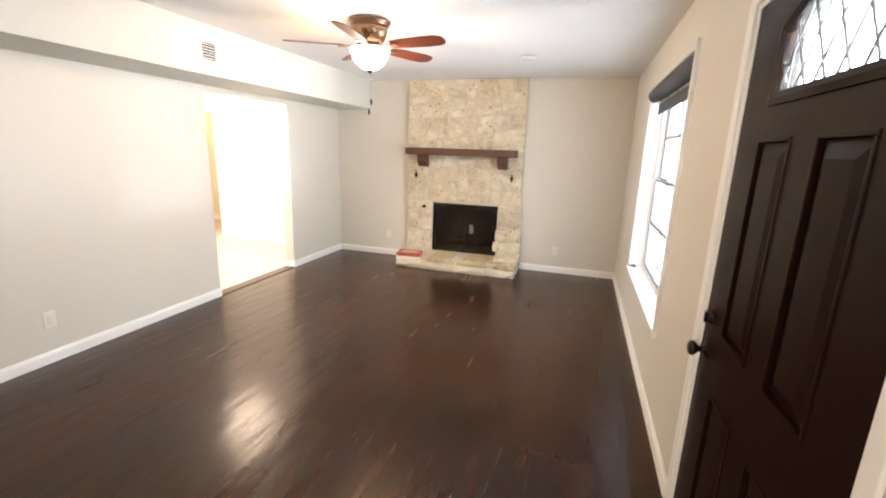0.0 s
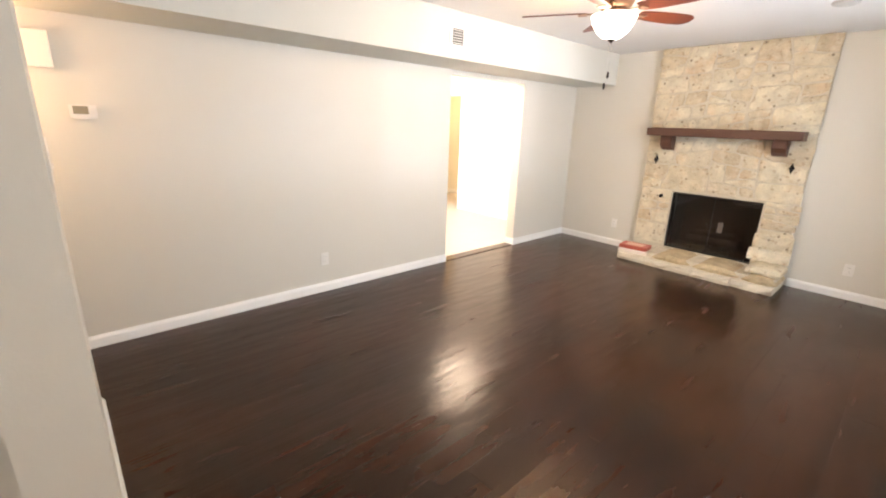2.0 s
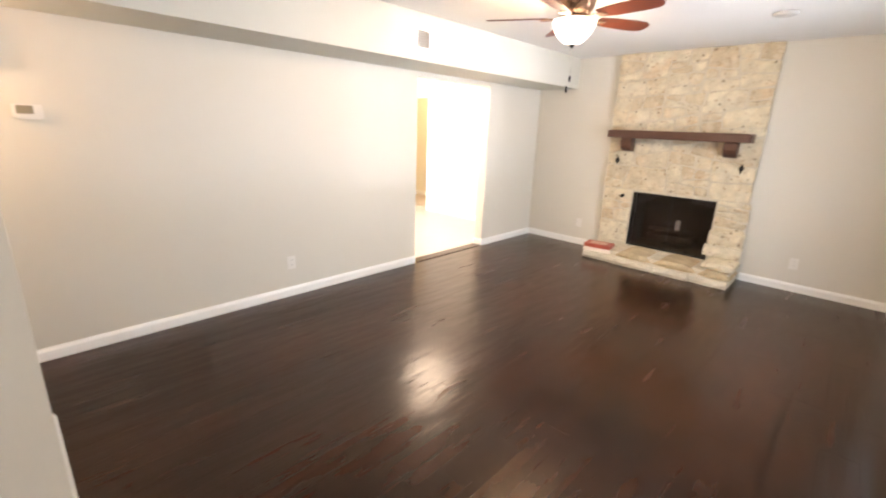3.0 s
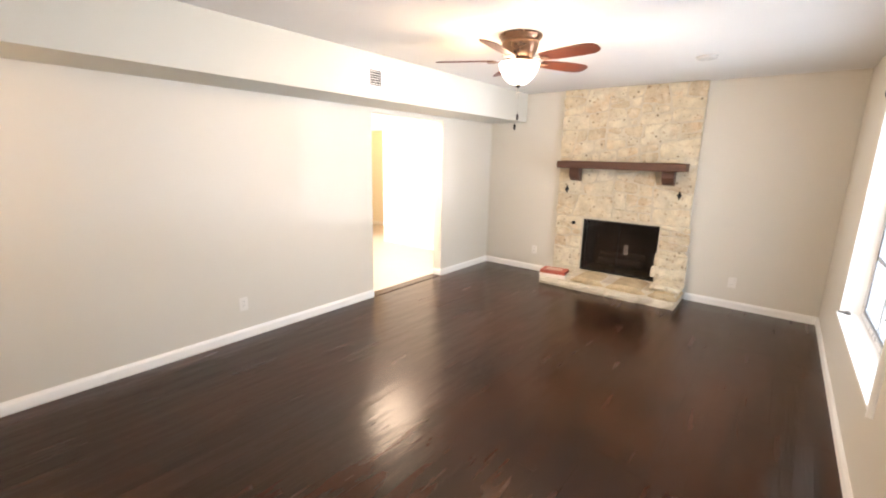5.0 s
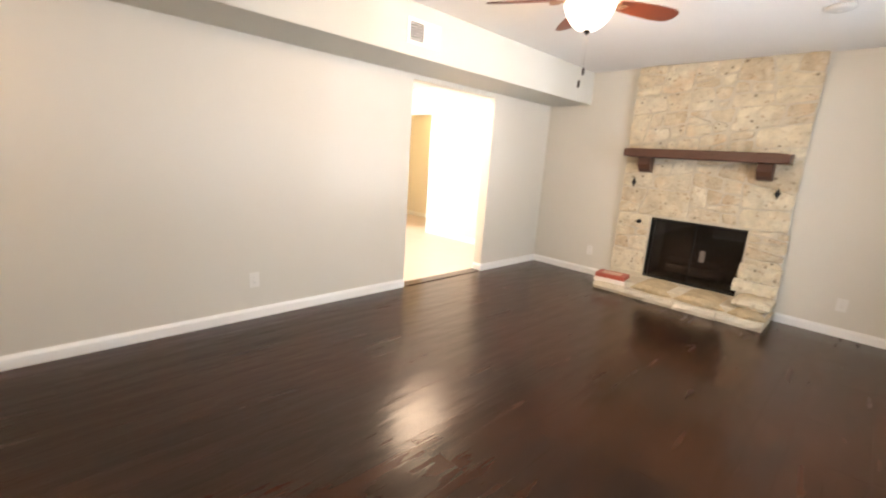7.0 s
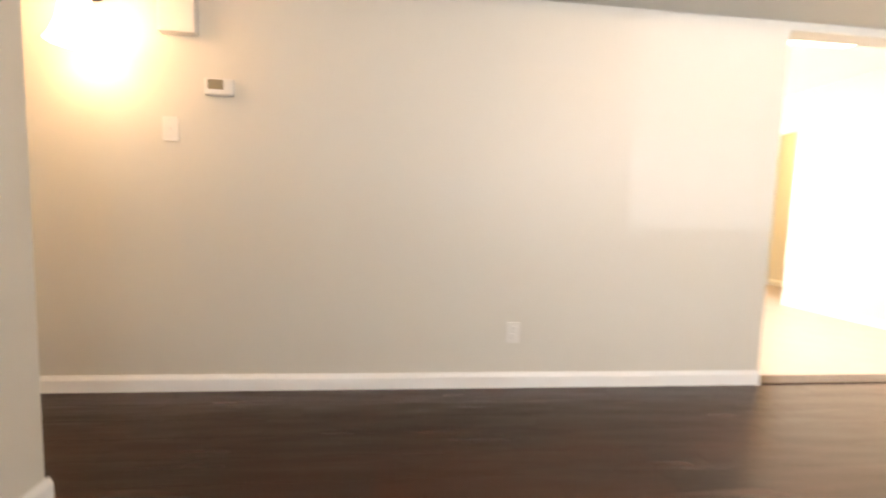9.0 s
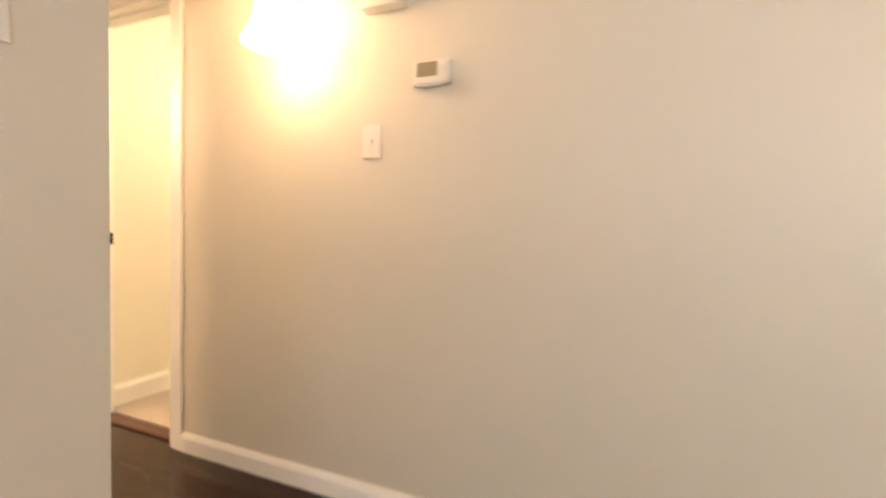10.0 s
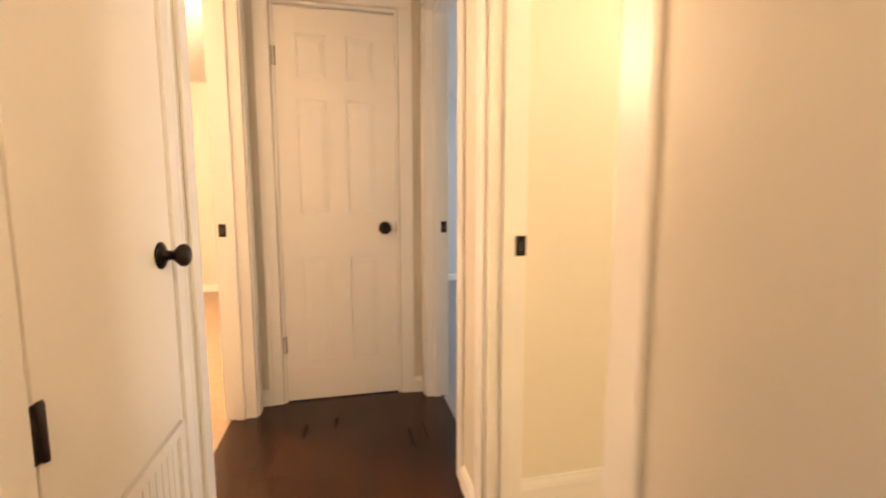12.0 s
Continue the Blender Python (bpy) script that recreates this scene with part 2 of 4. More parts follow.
M_BRONZE = mat("oil_rubbed_bronze", (0.020, 0.014, 0.012), 0.32, metal=0.7, var=0.2, scale=30)
M_FANBODY = mat("brushed_bronze", (0.27, 0.165, 0.105), 0.30, metal=0.9, var=0.15, scale=12)
M_BLADE = mat("mahogany_blade", (0.10, 0.023, 0.011), 0.35, var=0.3, scale=5, fine=50, stretch=(1, 1, 1))
M_BOWL = mat("lit_frosted_glass", (0.95, 0.90, 0.80), 0.4, var=0.02, emit=(1.0, 0.84, 0.62, 6.0))
M_GLOBE = mat("lit_opal_acrylic", (0.95, 0.92, 0.85), 0.3, var=0.02, emit=(1.0, 0.77, 0.54, 10.0))
M_SHADE = mat("lit_sconce_glass", (0.95, 0.88, 0.75), 0.4, var=0.02, emit=(1.0, 0.78, 0.50, 10.0))
M_BEDWALL = mat("pale_grey_paint", (0.60, 0.62, 0.64), 0.5, var=0.02, scale=2, fine=90)
M_PALESTONE = mat("pale_limestone", (0.56, 0.50, 0.39), 0.85, var=0.18, scale=10, fine=70, bump=0.8, bump_scale=30, spec=0.25)
M_OCHRE = mat("ochre_limestone", (0.45, 0.355, 0.22), 0.85, var=0.32, scale=10, fine=55, bump=0.9, bump_scale=26, spec=0.25)
# the smoke alarm's off-white; on the register it paints in the damper's shading
M_ALARM = mat("alarm_grey_and_damper_shade", (0.55, 0.54, 0.51), 0.5, var=0.04)
M_PLASTIC = mat("white_plastic", (0.74, 0.71, 0.66), 0.35, var=0.02)
# near-black that paints the shade inside slots, latch holes, grille and register
M_SLOT = mat("slot_shade", (0.03, 0.03, 0.03), 0.6, var=0.1)
M_LCD = mat("olive_lcd", (0.27, 0.235, 0.16), 0.2, var=0.06)
M_BLIND = mat("charcoal_blind_fabric", (0.085, 0.083, 0.088), 0.75, var=0.12, scale=20, fine=300, bump=0.3, bump_scale=300)
M_VINYL = mat("white_vinyl", (0.82, 0.82, 0.82), 0.3, var=0.02)
M_ALU = mat("mill_aluminium", (0.42, 0.43, 0.45), 0.42, metal=0.7, var=0.08, scale=20)
M_GASKET = mat("grey_gasket", (0.12, 0.12, 0.12), 0.6, var=0.1)
M_LEAD = mat("lead_came", (0.16, 0.16, 0.165), 0.45, metal=0.7, var=0.2, scale=40)
M_GLASS = glass_mat("clear_glass")
M_BEVEL = glass_mat("textured_glass", (0.74, 0.81, 0.79), 0.12)
M_SMOKED = glass_mat("smoked_fire_glass", (0.42, 0.40, 0.38), 0.03)
M_LOG = mat("charred_log", (0.060, 0.040, 0.028), 0.95, var=0.5, scale=12, bump=0.8, bump_scale=30)
M_TILE = mat("beige_tile", (0.46, 0.39, 0.345), 0.35, var=0.08, scale=6, random_amount=0.3)
M_CARPET_G = mat("grey_carpet", (0.36, 0.36, 0.37), 0.95, var=0.15, scale=30, fine=400, bump=0.8, bump_scale=250)
M_CARPET_T = mat("tan_carpet", (0.46, 0.33, 0.22), 0.95, var=0.15, scale=30, fine=400, bump=0.8, bump_scale=250)
M_GROUND = mat("pale_concrete", (0.42, 0.41, 0.39), 0.9, var=0.12, scale=1.5, fine=30, bump=0.3, bump_scale=40)
M_RED = mat("brick_red_card", (0.36, 0.075, 0.045), 0.5, var=0.15, scale=12)
M_PAPER = mat("off_white_card", (0.70, 0.62, 0.54), 0.6, var=0.08, scale=12)
M_BLUSH = mat("faded_pink_card", (0.58, 0.35, 0.26), 0.5, var=0.15, scale=14)
M_HINGE = mat("dark_bronze_enamel", (0.022, 0.015, 0.011), 0.45, var=0.2, scale=40)
M_SATIN = mat("satin_nickel", (0.62, 0.60, 0.57), 0.3, metal=0.9, var=0.08)


# ---- building helpers ----
def box(bm, x0, x1, y0, y1, z0, z1, bevel=0.0):
    r = bmesh.ops.create_cube(bm, size=1, matrix=Matrix.LocRotScale(((x0 + x1) / 2, (y0 + y1) / 2, (z0 + z1) / 2), None,
                              (abs(x1 - x0), abs(y1 - y0), abs(z1 - z0))))
    if bevel:
        edges = list({e for v in r["verts"] for e in v.link_edges})
        bmesh.ops.bevel(bm, geom=edges, offset=bevel, segments=2, affect="EDGES", profile=0.7)
    return r["verts"]


def lathe(bm, profile, m=None, steps=24):
    """Turns (radius, height) pairs about z."""
    m = m or Matrix()
    rings = []
    for r, z in profile:
        rings.append([bm.verts.new(m @ Vector((max(r, 1e-4) * math.cos(a), max(r, 1e-4) * math.sin(a), z)))
                      for a in (2 * math.pi * k / steps for k in range(steps))])
    for a, b in zip(rings, rings[1:]):
        for k in range(steps):
            f = bm.faces.new((a[k], a[(k + 1) % steps], b[(k + 1) % steps], b[k]))
            f.smooth = True
    for ring, flip in ((rings[0], True), (rings[-1], False)):
        bm.faces.new(ring[::-1] if flip else ring)
    bmesh.ops.recalc_face_normals(bm, faces=bm.faces[:])


def prism(bm, pts, m, depth):
    """A polygon in the local xy plane pushed out along local z."""
    lo = [bm.verts.new(m @ Vector((x, y, 0))) for x, y in pts]
    hi = [bm.verts.new(m @ Vector((x, y, depth))) for x, y in pts]
    bm.faces.new(lo[::-1])
    bm.faces.new(hi)
    n = len(pts)
    for k in range(n):
        bm.faces.new((lo[k], lo[(k + 1) % n], hi[(k + 1) % n], hi[k]))
    bmesh.ops.recalc_face_normals(bm, faces=bm.faces[:])
    return lo + hi


def mesh_of(name, bm, material):
    me = bpy.data.meshes.new(name)
    bm.to_mesh(me)
    bm.free()
    me.materials.append(material)
    return me


def part(name, bm, material, parent=None, label=""):
    ob = new(name, mesh_of(name, bm, material))
    if parent:
        ob.parent = parent
    if label:
        tagged(ob, label)
    return ob


def boxes(name, material, parent, rows, bevel=0.0, label=""):
    bm = bmesh.new()
    for r in rows:
        box(bm, *r, bevel=bevel)
    return part(name, bm, material, parent, label)


def thing(name, label, category, m=None, group=""):
    ob = new(name)
    ob.matrix_basis = m or Matrix()
    return tagged(ob, label, category, group)


def structure(name, bm, material, label, category):
    return tagged(part(name, bm, material), label, category, kind="structure")


def pierced(bm, axis, p0, p1, a0, a1, z0, z1, holes):
    """A slab of thickness p0..p1 on the given axis, from a0 to a1, with openings (a, a, z, z) cut through it."""
    aa = sorted({a0, a1, *(v for h in holes for v in h[:2])})
    zz = sorted({z0, z1, *(v for h in holes for v in h[2:])})
    solid = {}
    for i in range(len(aa) - 1):
        for k in range(len(zz) - 1):
            ca, cz = (aa[i] + aa[i + 1]) / 2, (zz[k] + zz[k + 1]) / 2
            solid[i, k] = not any(h[0] < ca < h[1] and h[2] < cz < h[3] for h in holes)
    cache = {}

    def v(p, a, z):
        key = (p, a, z)
        if key not in cache:
            cache[key] = bm.verts.new((p, a, z) if axis == "x" else (a, p, z))
        return cache[key]

    for (i, k), s in solid.items():
        if not s:
            continue
        b0, b1, c0, c1 = aa[i], aa[i + 1], zz[k], zz[k + 1]
        for p in (p0, p1):
            bm.faces.new((v(p, b0, c0), v(p, b1, c0), v(p, b1, c1), v(p, b0, c1)))
        for di, dk, e in ((-1, 0, ((b0, c0), (b0, c1))), (1, 0, ((b1, c0), (b1, c1))), (0, -1, ((b0, c0), (b1, c0))), (0, 1, ((b0, c1), (b1, c1)))):
            if not solid.get((i + di, k + dk)):
                bm.faces.new((v(p0, *e[0]), v(p0, *e[1]), v(p1, *e[1]), v(p1, *e[0])))
    bmesh.ops.recalc_face_normals(bm, faces=bm.faces[:])


def slab_wall(name, axis, p0, p1, a0, a1, z0, z1, holes, material, label):
    bm = bmesh.new()
    pierced(bm, axis, p0, p1, a0, a1, z0, z1, holes)
    return structure(name, bm, material, label, "wall")


def trim_strip(bm, axis, face, out, a0, a1, h=0.085, t=0.014, z=0.0):
    """A baseboard with an eased top on a wall face; out: the side on which the room lies."""
    prof = [(0, 0), (t, 0), (t, h * 0.72), (t * 0.75, h * 0.84), (t * 0.45, h * 0.93), (t * 0.35, h), (0, h)]
    ends = []
    for a in (a0, a1):
        ends.append([bm.verts.new((face + out * p, a, z + q) if axis == "x" else (a, face + out * p, z + q)) for p, q in prof])
    n = len(prof)
    for k in range(n):
        bm.faces.new((ends[0][k], ends[0][(k + 1) % n], ends[1][(k + 1) % n], ends[1][k]))
    bm.faces.new(ends[0][::-1])
    bm.faces.new(ends[1])
    bmesh.ops.recalc_face_normals(bm, faces=bm.faces[:])


def baseboard(runs, label, material=None):
    bm = bmesh.new()
    for r in runs:
        trim_strip(bm, *r)
    return structure("baseboard", bm, material or M_TRIM, label, "baseboard")


def casing(name, axis, face, out, a0, a1, top, w=0.068, t=0.011, bottom=0.0, jamb=None, stop=True, wl=None):
    """Flat door trim with an eased bead round an opening a0..a1 up to top; jamb: the far wall face, lined in wood."""
    bm = bmesh.new()
    wl = wl or w

    def b(p0, p1, q0, q1, z0, z1, bev=0.003):
        box(bm, *((p0, p1, q0, q1) if axis == "x" else (q0, q1, p0, p1)), z0, z1, bevel=bev)

    f0, f1 = sorted((face, face + out * t))
    g0, g1 = sorted((face + out * 0.001, face + out * (t + 0.0015)))
    for c0, c1, o0, o1 in ((a0 - wl, a0, a0 - wl - 0.002, a0 - wl + 0.02), (a1, a1 + w, a1 + w - 0.02, a1 + w + 0.002)):
        b(f0, f1, c0, c1, bottom, top)
        b(g0, g1, o0, o1, bottom, top + w + 0.002, 0.003)
    b(f0, f1, a0 - wl, a1 + w, top, top + w)
    b(g0, g1, a0 - wl + 0.02, a1 + w - 0.02, top + w - 0.02, top + w + 0.003, 0.004)
    if jamb is not None:
        j0, j1 = sorted((face, jamb))
        b(j0, j1, a0, a0 + 0.018, bottom, top, 0.002)
        b(j0, j1, a1 - 0.018, a1, bottom, top, 0.002)
        b(j0, j1, a0 + 0.018, a1 - 0.018, top - 0.018, top, 0.002)
        if stop:
            mid = (face + jamb) / 2
            for s0, s1 in ((a0 + 0.018, a0 + 0.03), (a1 - 0.03, a1 - 0.018)):
                b(mid - 0.018, mid + 0.018, s0, s1, bottom, top - 0.018, 0.002)
            b(mid - 0.018, mid + 0.018, a0 + 0.03, a1 - 0.03, top - 0.03, top - 0.018, 0.002)
    return structure(name, bm, M_TRIM, "white painted wooden door casing and jamb", "door trim")


# ---- structure ----
YD = (-1.04, -0.40)      # bathroom doorway, in the long wall
BD = (-2.06, -1.35)      # bedroom doorway, in the long wall
KO = (3.85, 5.055)       # kitchen opening, in the long wall
LD = (-2.02, -1.285)     # study doorway, in the inner hall wall
CD = (-1.09, -0.52)      # air closet door
END = -2.13
FD = (1.37, 2.395)       # front door
WIN = (3.22, 4.93, 0.49, 2.12)
HX = 0.86                # inner hall wall
NW0, NW1, NWX = 0.54, 0.655, 2.62   # entry wall stub
T, HT = 0.12, 0.145

slab_wall("wall_west", "x", -T, 0, END - T, W_Y, 0, CEIL,
          [(*KO, 0, 2.005), (*YD, 0, 2.03), (*BD, 0, 2.03)], M_WALL, "long greige painted wall with a wide cased-free opening")
slab_wall("wall_north", "y", W_Y, W_Y + T, -T, W_X + T, 0, CEIL, [(1.49, 2.40, 0.15, 0.825)], M_WALL, "greige painted wall behind the stone fireplace")
slab_wall("wall_east", "x", W_X, W_X + 0.25, -1.2, W_Y, 0, CEIL, [(*FD, 0, 2.06), WIN], M_WALL, "greige painted wall with window and front door")
slab_wall("wall_south", "y", NW0, NW1, HX, NWX, 0, CEIL, [], M_WALL, "short greige partition wall beside the hall")
slab_wall("wall_hall", "x", HX, HX + HT, END - T, NW0, 0, CEIL, [(*LD, 0, 2.03), (*CD, 0.09, 2.03)], M_WALL, "greige inner wall of the hall")
slab_wall("wall_hall_end", "y", END - T, END, 0, HX, 0, CEIL, [(0.13, 0.745, 0, 2.035)], M_WALL, "narrow greige wall at the end of the hall")
# unseen entry walls, added to close the space; the hole holds the fill lamp
slab_wall("wall_entry_south", "y", -1.2 - T, -1.2, HX + T, W_X + 0.15, 0, CEIL, [(2.25, 3.75, 0.75, 2.05)], M_WALL, "unseen greige wall added to close the entry")
slab_wall("wall_entry_west", "x", 1.7, 1.7 + T, -1.2, NW0, 0, CEIL, [], M_WALL, "unseen greige wall added beside the entry")

bm = bmesh.new()
box(bm, -T, W_X + 0.15, NW0, W_Y + T, CEIL, CEIL + 0.1)
box(bm, 1.7, W_X + 0.15, -1.3, NW0, CEIL, CEIL + 0.1)
structure("ceiling", bm, M_CEIL, "white textured living room ceiling", "ceiling")
bm = bmesh.new()
box(bm, 0, HX, END, NW1, HALL_CEIL, CEIL + 0.1)
structure("ceiling_hall", bm, M_CEIL, "low white hall ceiling", "ceiling")
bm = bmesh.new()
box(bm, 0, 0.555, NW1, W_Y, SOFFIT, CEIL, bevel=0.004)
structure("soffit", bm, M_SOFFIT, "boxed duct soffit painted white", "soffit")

bm = bmesh.new()
box(bm, -T, W_X + 0.15, END - T, W_Y + T, -0.12, -0.010)
floor = structure("floor", bm, M_GAP, "dark espresso wood plank floor with a satin sheen", "floor")

baseboard([("x", 0, 1, -0.33, KO[0]), ("x", 0, 1, KO[1], W_Y), ("x", 0, 1, -1.28, -1.108)], "white baseboard along the long wall")
baseboard([("y", W_Y, -1, 0, 1.16), ("y", W_Y, -1, 2.74, W_X)], "white baseboard beside the fireplace")
baseboard([("x", W_X, -1, FD[1] + 0.07, W_Y), ("x", W_X, -1, -1.2, FD[0] - 0.07)], "white baseboard under the window")
baseboard([("y", NW1, 1, HX - 0.014, NWX + 0.014), ("x", NWX, 1, NW0, NW1), ("x", HX, -1, -0.45, NW1)], "white baseboard round the partition")
baseboard([("y", END, 1, 0, 0.062), ("y", END, 1, 0.813, HX)], "white baseboard at the hall's end")
baseboard([("y", KO[1], -1, -T, 0.014)], "white baseboard end wrapping into the opening")

# ---- neighbouring rooms seen through the openings ----
slab_wall("wall_kitchen_north", "y", W_Y, W_Y + T, -5.0, -T, 0, CEIL, [(-2.98, -2.25, 0, 2.03)], M_CREAM, "cream painted kitchen wall with a doorway")
# unseen wall; its window hole is added for the kitchen fill lamp
slab_wall("wall_kitchen_west", "x", -5.0 - T, -5.0, 2.3, W_Y, 0, CEIL, [(3.4, 5.2, 0.75, 2.05)], M_CREAM, "unseen cream kitchen wall with an added window hole")
slab_wall("wall_kitchen_south", "y", 2.3 - T, 2.3, -5.0, -T, 0, CEIL, [], M_CREAM, "plain cream kitchen wall")
slab_wall("wall_den_north", "y", 7.4, 7.4 + T, -4.5, -0.5, 0, CEIL, [], M_CREAM, "cream wall of the passage behind the kitchen")
slab_wall("wall_den_west", "x", -4.5 - T, -4.5, W_Y + T, 7.4 + T, 0, CEIL, [], M_CREAM, "plain cream passage wall")
slab_wall("wall_den_east", "x", -0.5, -0.5 + T, W_Y + T, 7.4 + T, 0, CEIL, [], M_CREAM, "plain cream passage wall")
slab_wall("wall_bath_south", "y", -1.1 - T, -1.1, -1.9, -T, 0, CEIL, [], M_CREAM, "cream painted bathroom wall")
slab_wall("wall_bath_west", "x", -1.9 - T, -1.9, -1.1 - T, 0.5, 0, CEIL, [], M_CREAM, "plain cream bathroom wall")
slab_wall("wall_bath_north", "y", 0.5, 0.5 + T, -1.9 - T, -T, 0, CEIL, [], M_CREAM, "plain cream bathroom wall")
slab_wall("wall_bed_south", "y", -5.45 - T, -5.45, -3.7, 0.5, 0, CEIL, [], M_BEDWALL, "pale grey bedroom wall")
slab_wall("wall_bed_west", "x", -3.7 - T, -3.7, -5.45, -1.1 - T, 0, CEIL, [(-4.1, -2.7, 0.8, 2.0)], M_BEDWALL, "pale grey bedroom wall with a window")
slab_wall("wall_bed_north", "y", -1.1 - T, -1.1, -3.7, -1.9 - T, 0, CEIL, [], M_BEDWALL, "pale grey bedroom wall")
slab_wall("wall_bed_east", "x", 0.38, 0.5, -5.45, END - T, 0, CEIL, [], M_BEDWALL, "pale grey bedroom wall")
slab_wall("wall_study_south", "y", -5.35 - T, -5.35, 0.5, 3.7, 0, CEIL, [], M_WALL, "greige study wall")
slab_wall("wall_study_east", "x", 3.6, 3.7, -5.35, -1.2 - T, 0, CEIL, [], M_WALL, "plain greige study wall")
for nm, b, material, label in (
        ("ceiling_kitchen", (-5.1, -T, 2.2, 7.5, CEIL, CEIL + 0.1), M_CEIL, "white kitchen ceiling"),
        ("ceiling_bedrooms", (-3.8, -T, -5.6, 0.62, CEIL, CEIL + 0.1), M_CEIL, "white bedroom ceiling"),
        ("ceiling_hall_back", (-T, 0.86, -5.6, END - T, CEIL, CEIL + 0.1), M_CEIL, "white bedroom ceiling"),
        ("ceiling_study", (0.86, 3.8, -5.6, -1.2, CEIL, CEIL + 0.1), M_CEIL, "white study ceiling"),
        ("floor_kitchen", (-5.1, -T, 2.2, 7.5, -0.12, 0.0), M_TILE, "pale beige tile kitchen floor"),
        ("floor_bathroom", (-2.0, -T, -1.1, 0.5, -0.12, 0.002), M_TILE, "pale tile bathroom floor"),
        ("floor_bedroom", (-3.8, -T, -5.6, -1.1 - T, -0.12, 0.004), M_CARPET_G, "soft grey bedroom carpet"),
        ("floor_bedroom_back", (-T, 0.5, -5.6, END - T, -0.12, 0.004), M_CARPET_G, "soft grey bedroom carpet"),
        ("floor_study", (HX + HT, 3.7, -5.6, -1.2, -0.12, 0.004), M_CARPET_T, "tan study carpet")):
    bm = bmesh.new()
    box(bm, *b)
    structure(nm, bm, material, label, nm.split("_")[0])
bm = bmesh.new()
box(bm, -60, 60, -60, 60, -0.4, -0.125)
structure("ground", bm, M_GROUND, "pale concrete ground outside", "ground")
baseboard([("y", W_Y, -1, -2.25, -T), ("y", 7.4, -1, -4.5, -0.5), ("y", -1.1, 1, -1.9, -T, 0.125)], "white baseboard in the side rooms")
baseboard([("y", -5.45, 1, -3.7, 0.38), ("y", -5.35, 1, HX + T, 3.6)], "white bedroom baseboard")

# thresholds
boxes("threshold", M_FLOOR, None, [(-0.121, 0.004, *KO, -0.004, 0.006)], 0.003)
tagged(scene.objects["threshold"], "dark wood threshold strip in the kitchen opening", "threshold", kind="structure")
bm = bmesh.new()
box(bm, -0.10, -0.03, YD[0] + 0.018, YD[1] - 0.018, -0.005, 0.010, 0.003)
structure("threshold_bathroom", bm, M_MANTEL, "brown wooden threshold at the bathroom door", "threshold")
bm = bmesh.new()
box(bm, -T, -0.09, *BD, -0.1, 0.004)
structure("threshold_carpet", bm, M_CARPET_G, "grey carpet edge in the bedroom doorway", "threshold")
bm = bmesh.new()
box(bm, HX + 0.12, HX + HT, *LD, -0.1, 0.004)
structure("threshold_study", bm, M_CARPET_T, "tan carpet edge in the study doorway", "threshold")

bm = bmesh.new()
box(bm, -0.0899, 0.0, BD[0] + 0.018, BD[1] - 0.018, -0.009, 0.0)
box(bm, -0.0299, 0.0, YD[0] + 0.018, YD[1] - 0.018, -0.009, 0.0)
box(bm, HX, HX + 0.1199, LD[0] + 0.018, LD[1] - 0.018, -0.009, 0.0)
structure("threshold_boards", bm, M_FLOOR, "dark floor boards running into the doorways", "threshold")

# door trim
casing("door_trim_bathroom", "x", 0, 1, *YD, 2.03, jamb=-T)
casing("door_trim_bedroom", "x", 0, 1, *BD, 2.03, jamb=-T, wl=0.055)
casing("door_trim_study", "x", HX, -1, *LD, 2.03, jamb=HX + HT, wl=0.06)
casing("door_trim_closet", "x", HX, -1, *CD, 2.03, jamb=HX + HT, stop=False)
casing("door_trim_hall_end", "y", END, 1, 0.125, 0.75, 2.04, jamb=END - T, stop=False)
casing("door_trim_front", "x", W_X, -1, *FD, 2.06, w=0.05, jamb=W_X + 0.25, stop=False)
casing("door_trim_passage", "y", W_Y, -1, -2.98, -2.25, 2.03, jamb=W_Y + T)


# ---- doors ----
def raised_panel(bm, x0, x1, z0, z1, y_low, y_high, inset=0.03):
    lo = [bm.verts.new(p) for p in ((x0, y_low, z0), (x1, y_low, z0), (x1, y_low, z1), (x0, y_low, z1))]
    hi = [bm.verts.new(p) for p in ((x0 + inset, y_high, z0 + inset), (x1 - inset, y_high, z0 + inset),
                                    (x1 - inset, y_high, z1 - inset), (x0 + inset, y_high, z1 - inset))]
    for k in range(4):
        bm.faces.new((lo[k], lo[(k + 1) % 4], hi[(k + 1) % 4], hi[k]))
    bm.faces.new(hi)
    bm.faces.new(lo[::-1])
    bmesh.ops.recalc_face_normals(bm, faces=bm.faces[:])


